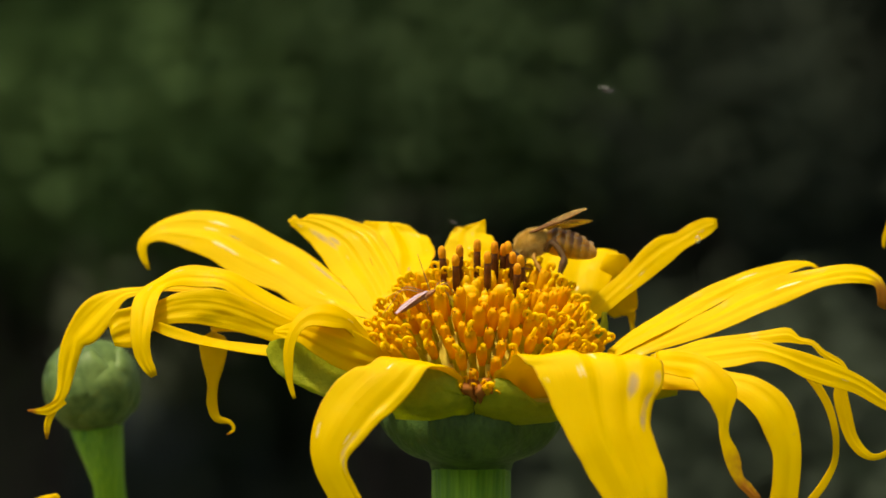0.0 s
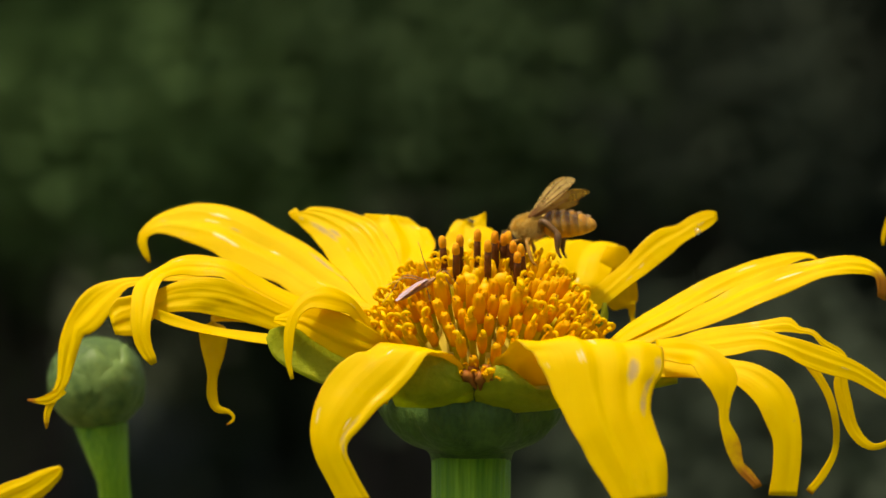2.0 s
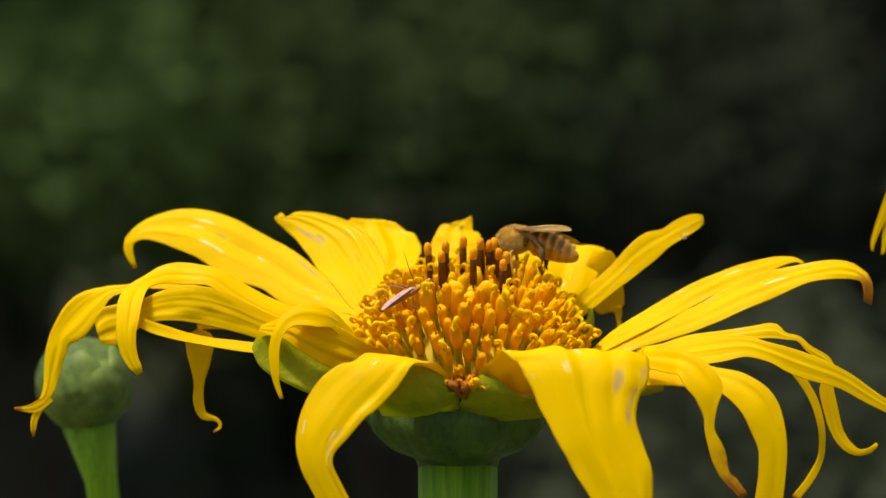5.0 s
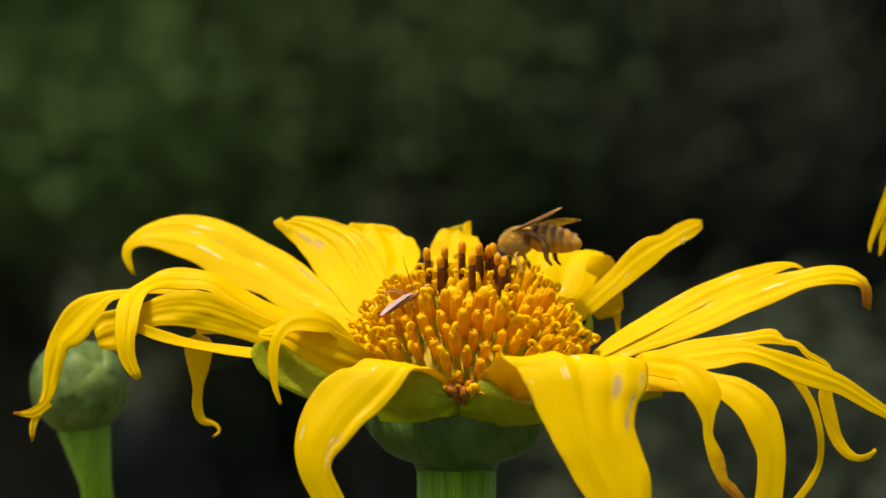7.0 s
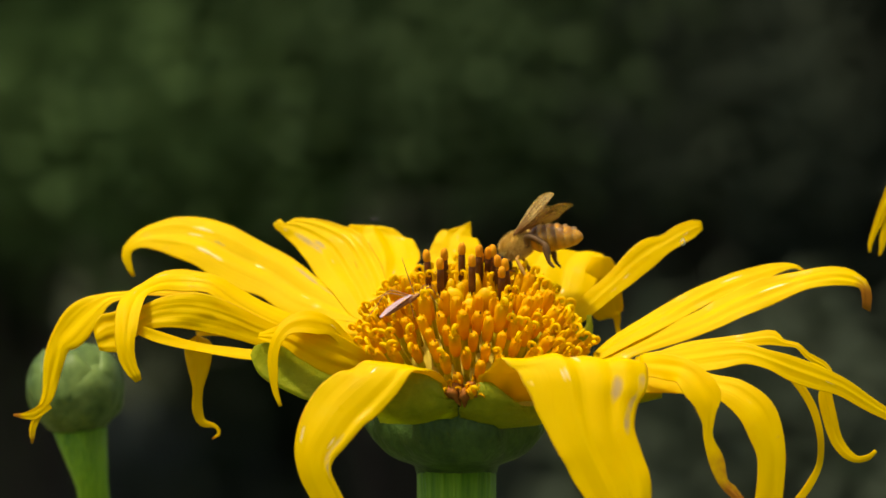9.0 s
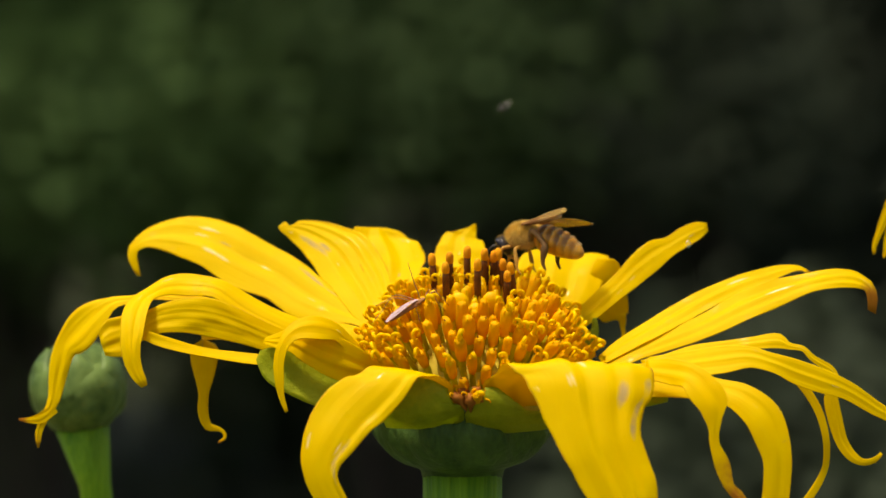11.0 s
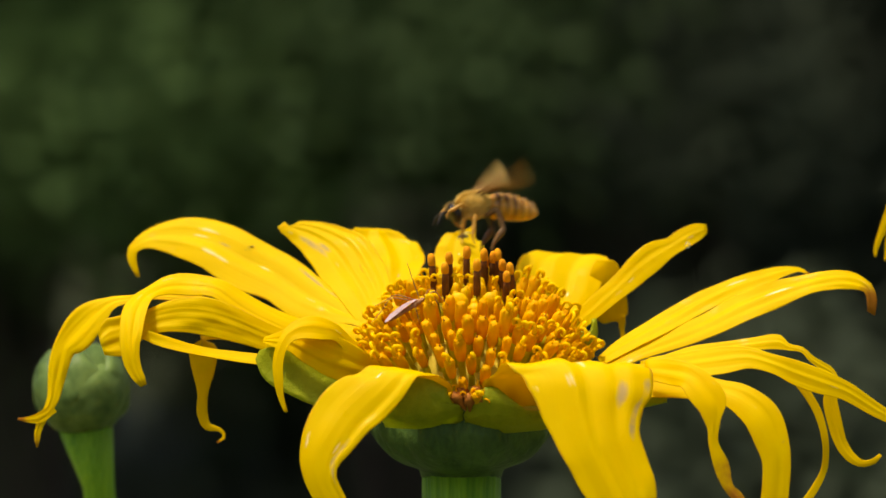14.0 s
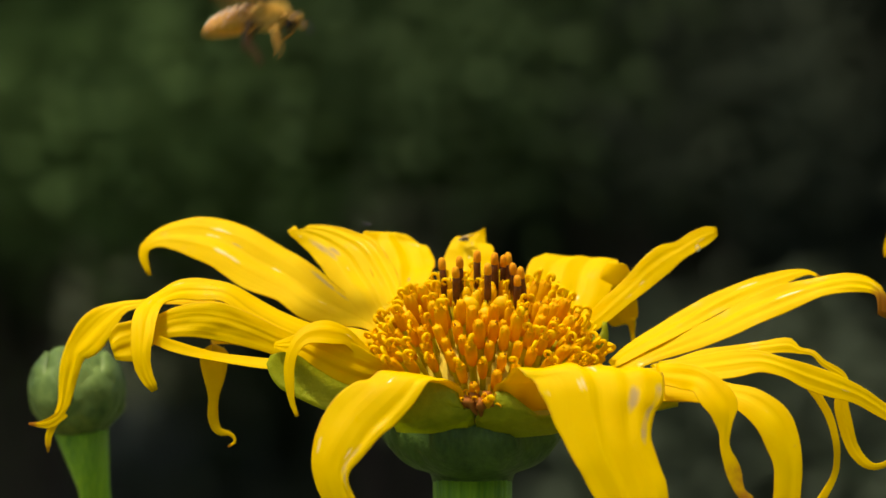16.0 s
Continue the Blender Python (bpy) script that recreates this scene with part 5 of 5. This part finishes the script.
# ---------------------------------------------------------------- what moves
def motions():
    # the flower nods and drifts in the wind: seconds, millimetres right and up, degrees of nod and of lean
    sway = [(0, 0.00, 0.00, -0.00, 0.00), (0.5, -1.23, -0.57, 0.55, -0.15), (1, -0.41, 0.11, -0.01, -0.00), (1.5, -0.73, 0.42, -0.35, 0.11), (2, 0.02, 1.43, -1.35, 0.11), (2.5, 0.36, 1.43, -1.03, 0.40), (3, -1.17, 1.23, -0.76, -0.02), (3.5, -1.17, 0.04, 0.29, 0.03), (3.7, -1.19, 0.66, -0.16, -0.01), (5.8, -2.19, -0.08, 0.14, -0.16), (6, -2.08, -0.52, 0.23, -0.12), (6.5, -2.64, 0.00, -0.22, -0.25), (7, -2.06, -0.24, 0.01, -0.11), (7.5, -2.13, -0.41, 0.23, -0.17), (8, -3.04, -0.12, -0.01, -0.41), (8.5, -1.90, -0.40, 0.33, -0.24), (9, -2.08, -0.46, 0.07, -0.17), (9.2, -1.26, -0.23, 0.26, -0.40), (11.5, -1.31, -1.06, 0.80, -0.24), (12, -0.95, -0.93, 1.11, -0.04), (12.5, 0.15, -1.58, 1.96, -0.21), (13, -1.45, -1.21, 1.32, 0.01), (13.5, -0.97, -1.03, 1.69, -0.30), (14, -1.41, -1.01, 0.45, -0.18), (14.5, 0.67, -0.28, 0.78, 0.25), (15, -0.25, -0.81, 1.01, -0.11), (15.5, -0.49, -1.02, 0.79, -0.24), (16, 0.07, -1.56, 0.70, -0.32)]

    def flower_at(t):
        ts = [r[0] for r in sway]
        x, z, nod, lean = (float(np.interp(t, ts, [r[k] for r in sway])) for k in (1, 2, 3, 4))
        return FRAME @ pose(x * MM, 0, z * MM, nod, lean, 0)

    walk(flower, [(r[0], flower_at(r[0])) for r in sway])
    # two petals spring on their own: seconds, degrees up
    for leaf, foot, springs in ((petal_high, (-12.0, 5.0, 3.0), [(0, 0.0), (0.5, 0.7), (1, 0.3), (1.5, 0.0), (2, 0.0), (2.5, -0.4), (3, -1.1), (3.5, -0.8), (6, -0.1), (6.5, -0.4), (7, -0.6), (7.5, -0.4), (8, -0.7), (8.5, -0.4), (9, -0.6), (11.5, 0.7), (12, 1.3), (12.5, 2.2), (13, 3.5), (13.5, 1.5), (14, 0.0), (14.5, 2.7), (15, 3.2), (15.5, 1.3), (16, 1.3)]),
                                (petal_curled, (-12.0, -4.0, -1.5), [(0, 0.0), (0.5, -1.0), (1, 0.6), (1.5, 1.3), (2, 3.5), (2.5, 2.2), (3, 0.6), (3.5, -1.0), (6, -2.2), (6.5, -1.9), (7, -2.2), (7.5, -2.5), (8, -2.2), (8.5, -2.5), (9, -2.2), (11.5, -2.5), (12, -3.2), (12.5, -2.5), (13, -2.2), (13.5, -2.9), (14, -2.9), (14.5, -1.0), (15, -2.2), (15.5, -2.9), (16, -2.5)])):
        hinge = Matrix.Translation(Vector(foot) * MM)
        walk(leaf, [(t, hinge @ pose(0, 0, 0, 0, up, 0) @ hinge.inverted()) for t, up in springs])
    # the long-legged fly sits still, then takes off to the right
    away = [(15.6, 3.4, 2.0, 18.8), (15.7, 10.8, 4.0, 17.0), (15.8, 24.0, 10.0, 34.0), (15.9, 42.0, 20.0, 62.0), (16.0, 60.0, 30.0, 90.0)]
    walk(midge, [(r[0], flower_at(r[0]) @ MIDGE_AT) for r in sway if r[0] < 15.55]
         + [(t, FRAME @ pose(x * MM, y * MM, z * MM, 10, -35, 28)) for t, x, y, z in away])

    # the bud sways on its own stem
    bud_sway = [(0, 0.00, -0.00), (0.5, -1.95, -0.42), (1, 0.00, 0.25), (1.5, -0.25, 0.25), (2, 0.68, 0.34), (2.5, 0.76, 0.68), (3, -1.02, -0.00), (3.5, -0.93, 0.34), (6, -1.78, -0.00), (6.5, -2.54, -0.25), (7, -1.95, -0.17), (7.5, -2.21, -0.17), (8, -2.97, -0.51), (8.5, -2.29, -0.25), (9, -2.46, -0.42), (11.5, -1.70, -0.17), (12, -0.68, 0.08), (12.5, -1.02, -0.17), (13, -2.29, -0.25), (13.5, -1.70, -0.17), (14, -1.53, -0.42), (14.5, 0.17, 0.68), (15, -0.76, -0.00), (15.5, -1.44, -0.00), (16, -2.21, -0.76)]
    walk(bud, [(t, FRAME @ pose(x * MM, 0, z * MM) @ FRAME.inverted() @ BUD_AT) for t, x, z in bud_sway])
    walk(flower_beside, [(t, FRAME @ pose(x * MM, 0, z * MM)) for t, x, z in [(0, 3.5, -0.2), (1, 3.0, -0.1), (2, 3.4, 0.2), (3, 2.0, 0.6), (3.5, 2.3, 0.1), (6, 1.6, -0.7), (7, 1.5, -0.8), (8, 0.0, 0.0), (9, 1.5, -0.8), (11.5, 2.5, -1.1), (12, 3.0, -1.0), (13, 2.0, -1.5), (14, 2.3, -1.5), (14.5, 4.4, -1.3), (15, 3.9, -1.5), (15.5, 3.4, -1.5), (16, 3.7, -1.5)]])
    walk(flower_below, [(t, FRAME @ pose(x * MM, 0, z * MM)) for t, x, z in [(0, 0.6, -1.3), (0.5, -0.5, -2.2), (1, 0.3, -1.1), (1.5, -0.2, 0.0), (2, 1.0, 2.6), (2.5, 1.0, 1.9), (3, -0.3, 0.5), (3.5, -0.3, -0.8), (6, -0.9, -2.6), (9, -1.7, -3.4), (16, -2.1, -3.8)]])
    walk(drop, [(r[0], flower_at(r[0]) @ DROP_AT) for r in sway])
    walk(gnat_pale, [(t, FRAME @ pose(x * MM, y * MM, z * MM, 0, 0, turn)) for t, x, y, z, turn in [(0, 18.6, 23.2, 36.3, 20), (0.4, 27.3, 23.2, 44.6, 40), (0.9, 37.2, 23.2, 54.5, 0), (10.6, 12.4, 23.2, 54.5, 180), (11.3, -1.6, 18.0, 18.0, 160), (11.5, -0.7, 18.0, 17.1, 170), (12, -1.3, 17.0, 16.8, 170), (12.4, -1.3, 16.4, 16.2, 170), (12.7, -3.6, 15.9, 15.2, 150), (13.2, -3.2, 15.9, 14.9, 150), (13.8, -2.8, 15.9, 14.9, 140), (14.4, -2.2, 15.9, 15.0, 140), (15.2, -3.2, 15.9, 15.2, 150), (15.5, -2.8, 15.9, 14.9, 150), (16, -2.4, 15.9, 14.5, 140)]])
    walk(gnat_dark, [(t, FRAME @ pose(x * MM, y * MM, z * MM, 0, 0, turn)) for t, x, y, z, turn in [(0, -4.0, 17.8, 16.9, 30), (2.5, -1.3, 17.7, 17.1, 40), (3, -2.1, 17.5, 17.0, 30), (3.5, -2.7, 17.5, 16.4, 20), (6, -2.7, 17.9, 16.0, 20), (8, -3.5, 17.9, 16.3, 20), (8.5, -9.1, 18.4, 16.8, 180), (9, -15.4, 18.6, 17.4, 180), (9.2, -20.5, 18.6, 18.1, 180), (11.3, -20.4, 14.7, 13.2, 180), (12.5, -24.3, 11.6, 10.5, 190), (13.4, -28.3, 12.4, 10.8, 190), (14, -33.2, 13.9, 13.2, 190), (14.5, -36.9, 15.2, 13.5, 200), (15, -33.4, 15.5, 16.4, 20), (15.5, -26.9, 16.3, 16.8, 0), (16, -16.4, 17.4, 16.7, 0)]])

    # the bee: seconds, place in the flower's frame (mm), yaw (0: to the left of the view, 90: to the viewer), nose up, lean
    path = [(0, 6.9, 5.4, 13.9, -4, -21, 0),
            (0.5, 5.4, 5.4, 13.5, -4, -21, 0),
            (1, 5.6, 5.4, 14.0, -8, -19, 0),
            (1.5, 5.4, 5.4, 14.3, -8, -15, 0),
            (2, 6.5, 5.4, 16.1, -10, -12, 0),
            (2.5, 8.4, 5.4, 16.1, -14, -2, 0),
            (3, 6.0, 5.4, 16.1, -12, -2, 0),
            (3.5, 4.6, 5.4, 14.5, -10, -13.5, 0),
            (6, 4.5, 5.4, 14.4, -15, 0, 0),
            (6.5, 4.9, 5.4, 14.8, -48, 0, 0),
            (7, 4.8, 5.4, 14.1, -15, -23, 0),
            (7.5, 4.9, 5.4, 13.7, -15, -25, 0),
            (8, 4.3, 5.4, 13.7, -15, -25, 0),
            (8.5, 4.8, 5.4, 13.3, -12, -25, 0),
            (9, 4.8, 5.4, 13.6, -12, -25, 0),
            (11.3, 6.2, 5.4, 15.1, -30, 5, 0),
            (11.5, 7.3, 5.4, 14.6, -40, 14, 0),
            (11.8, 8.8, 5.4, 14.9, -46, 14, 0),
            (12, 9.3, 5.4, 13.8, -44, 15, 0),
            (12.2, 9.8, 5.4, 12.7, -64, 15, 0),
            (12.4, 10.0, 5.4, 12.7, -58, 15, 0),
            (12.6, 9.3, 5.4, 14.0, -47, 15, 0),
            (12.8, 8.0, 5.4, 14.4, -48, 15, 0),
            (13, 9.8, 5.4, 13.1, -38, 20, 0),
            (13.2, 7.3, 5.4, 14.4, -28, 8, 0),
            (13.3, 6.2, 5.4, 14.7, -24, 2, 0),
            (13.4, 5.8, 5.4, 14.0, -20, 0, 0),
            (13.5, 5.8, 5.4, 14.5, -14, 0, 0),
            (13.6, 6.8, 5.4, 14.7, -8, 0, 0),
            (13.7, 6.6, 5.8, 15.9, 0, 0, 0),
            (13.8, 2.9, 7.0, 18.5, 15, 6, 0),
            (13.9, 2.4, 6.5, 20.5, 12, 0, 0),
            (14, -1.3, 6.0, 19.3, 15, 0, 0),
            (14.1, -2.8, 5.0, 17.0, 45, 0, 0),
            (14.2, -5.8, 4.0, 14.1, 75, 0, 0),
            (14.3, -8.4, 3.5, 12.4, 90, 0, 0),
            (14.4, -7.7, 3.5, 13.7, 88, 3, 0),
            (14.5, -7.4, 3.5, 14.3, 88, 5, 0),
            (14.6, -8.2, 3.8, 15.0, 62, 5, 0),
            (14.7, -9.6, 4.2, 14.5, 65, 5, 0),
            (14.8, -12.7, 4.8, 13.9, 70, 5, 0),
            (14.9, -15.1, 5.2, 16.1, 90, 8, 0),
            (15, -17.8, 5.4, 17.1, 95, 12, 0),
            (15.1, -16.5, 4.6, 16.1, 95, 12, 0),
            (15.2, -19.1, 3.1, 14.1, 95, 12, 0),
            (15.3, -24.5, 1.6, 12.3, 110, 12, 0),
            (15.4, -26.7, 0.0, 10.7, 125, 10, 0),
            (15.5, -24.7, -1.6, 9.5, 150, 5, 0),
            (15.6, -20.6, -2.3, 8.4, 165, 0, 0),
            (15.7, -28.1, -3.1, 11.0, 178, 18, 0),
            (15.8, -34.3, -3.9, 27.1, 176, 8, 0),
            (15.9, -33.9, -3.9, 37.9, 178, 10, 0),
            (16, -28.8, -3.9, 44.7, 178, 4, 0)]
    walk(bee, [(t, FRAME @ pose(x * MM, y * MM, z * MM) @ pose(0, 0, 0, 0, 0, 180 + yaw) @ pose(0, 0, 0, 0, -up, 0) @ pose(0, 0, 0, lean, 0, 0))
               for t, x, y, z, yaw, up, lean in path])
    # its abdomen hangs or is raised
    walk(abdomen, [(t, pose(-1.8 * MM, 0, 0, 0, up, 0)) for t, up in [(0, -31), (0.5, -29), (1, -27), (1.5, -19), (2, -6), (2.5, -24), (3, -24), (3.5, -19.5), (6, -22), (6.5, -26), (7, -25), (7.5, -23), (8, -23), (8.5, -19), (9, -15), (11.3, -22), (11.5, -22), (11.8, -24), (12, -22), (12.2, -22), (12.4, -22), (12.6, -20), (12.8, -20), (13, -28), (13.2, -25), (13.3, -20), (13.4, -20), (13.5, -18), (13.6, -14), (13.7, -3), (13.8, 0), (13.9, 4), (14, -3), (14.1, -3), (14.2, 0), (14.3, 0), (14.4, 0), (14.5, 0), (14.6, 0), (14.7, 0), (14.8, 0), (14.9, 0), (15, 0), (15.1, 0), (15.2, 0), (15.3, 0), (15.4, 0), (15.5, 0), (15.6, 0), (15.7, -4), (15.8, -8), (15.9, -6), (16, -4)]])
    # legs: down on the florets, fore and middle pairs drawn in while it flies
    for leg, tuck in LEGS:
        hip = Matrix.Translation((0.3 * MM, 0, -1.4 * MM))
        walk(leg, [(t, hip @ pose(0, 0, 0, 0, a, 0) @ hip.inverted()) for t, a in ((0.0, -26 if leg.name.startswith("hind") else 0), (0.5, -8 if leg.name.startswith("hind") else 0), (1.0, 0), (13.6, 0), (13.8, tuck), (16.0, tuck))])
    # wings: folded back while it feeds (raised, spread), beating in flight
    rest = [(0, 1, 18), (0.5, 9, 18), (1, 15, 18), (1.5, 17, 18), (2, 22, 18), (2.5, -2, 20), (3, -10, 20), (3.5, 3.5, 20), (6, -12, 20), (6.5, 17, 22), (7, -1, 20), (7.5, 9, 20), (8, 15, 20), (8.5, 17, 20), (9, 15, 20), (11.3, 5, 25), (11.5, 6, 28), (11.8, 6, 28), (12, 7, 30), (12.2, 12, 32), (12.4, 12, 32), (12.6, 12, 30), (12.8, 12, 30), (13, 8, 12), (13.2, 5, 25), (13.3, 39, 30), (13.4, 47, 35), (13.5, 42, 35), (13.6, 37, 45)]
    for w, s, name, root in WINGS:
        near = 1.0 if name == "forewing" else 0.6
        place = Matrix.Translation((root[0] * MM, root[1] * s * MM, root[2] * MM))

        def wing_at(lift, spread, twist):
            return place @ pose(0, 0, 0, 0, 0, -s * spread) @ pose(0, 0, 0, 0, lift, 0) @ pose(0, 0, 0, -s * twist, 0, 0)

        rows = [(t, wing_at(lift * (1 if name == "forewing" else 0.75) - (0 if s > 0 else 11), spread * near + (4 if s > 0 else 0), 14 + (2.2 if s > 0 else 1.0) * max(0.0, min(24.0, lift)))) for t, lift, spread in rest]
        # in flight: three poses a beat, so that the wing passes its middle at full speed
        k, t = 0, 13.7
        while t < 16.001:
            lift, twist = ((22, 0), (64, 22), (-20, -18))[k % 3]
            lift = lift if name == "forewing" else lift * 0.85
            rows.append((t, place @ pose(0, 0, 0, 0, 0, -s * (44 if name == "forewing" else 34)) @ pose(0, 0, 0, 0, lift, 0) @ pose(0, 0, 0, -s * twist, 0, 0)))
            k += 1
            t += 1 / FPS
        walk(w, rows)


motions()
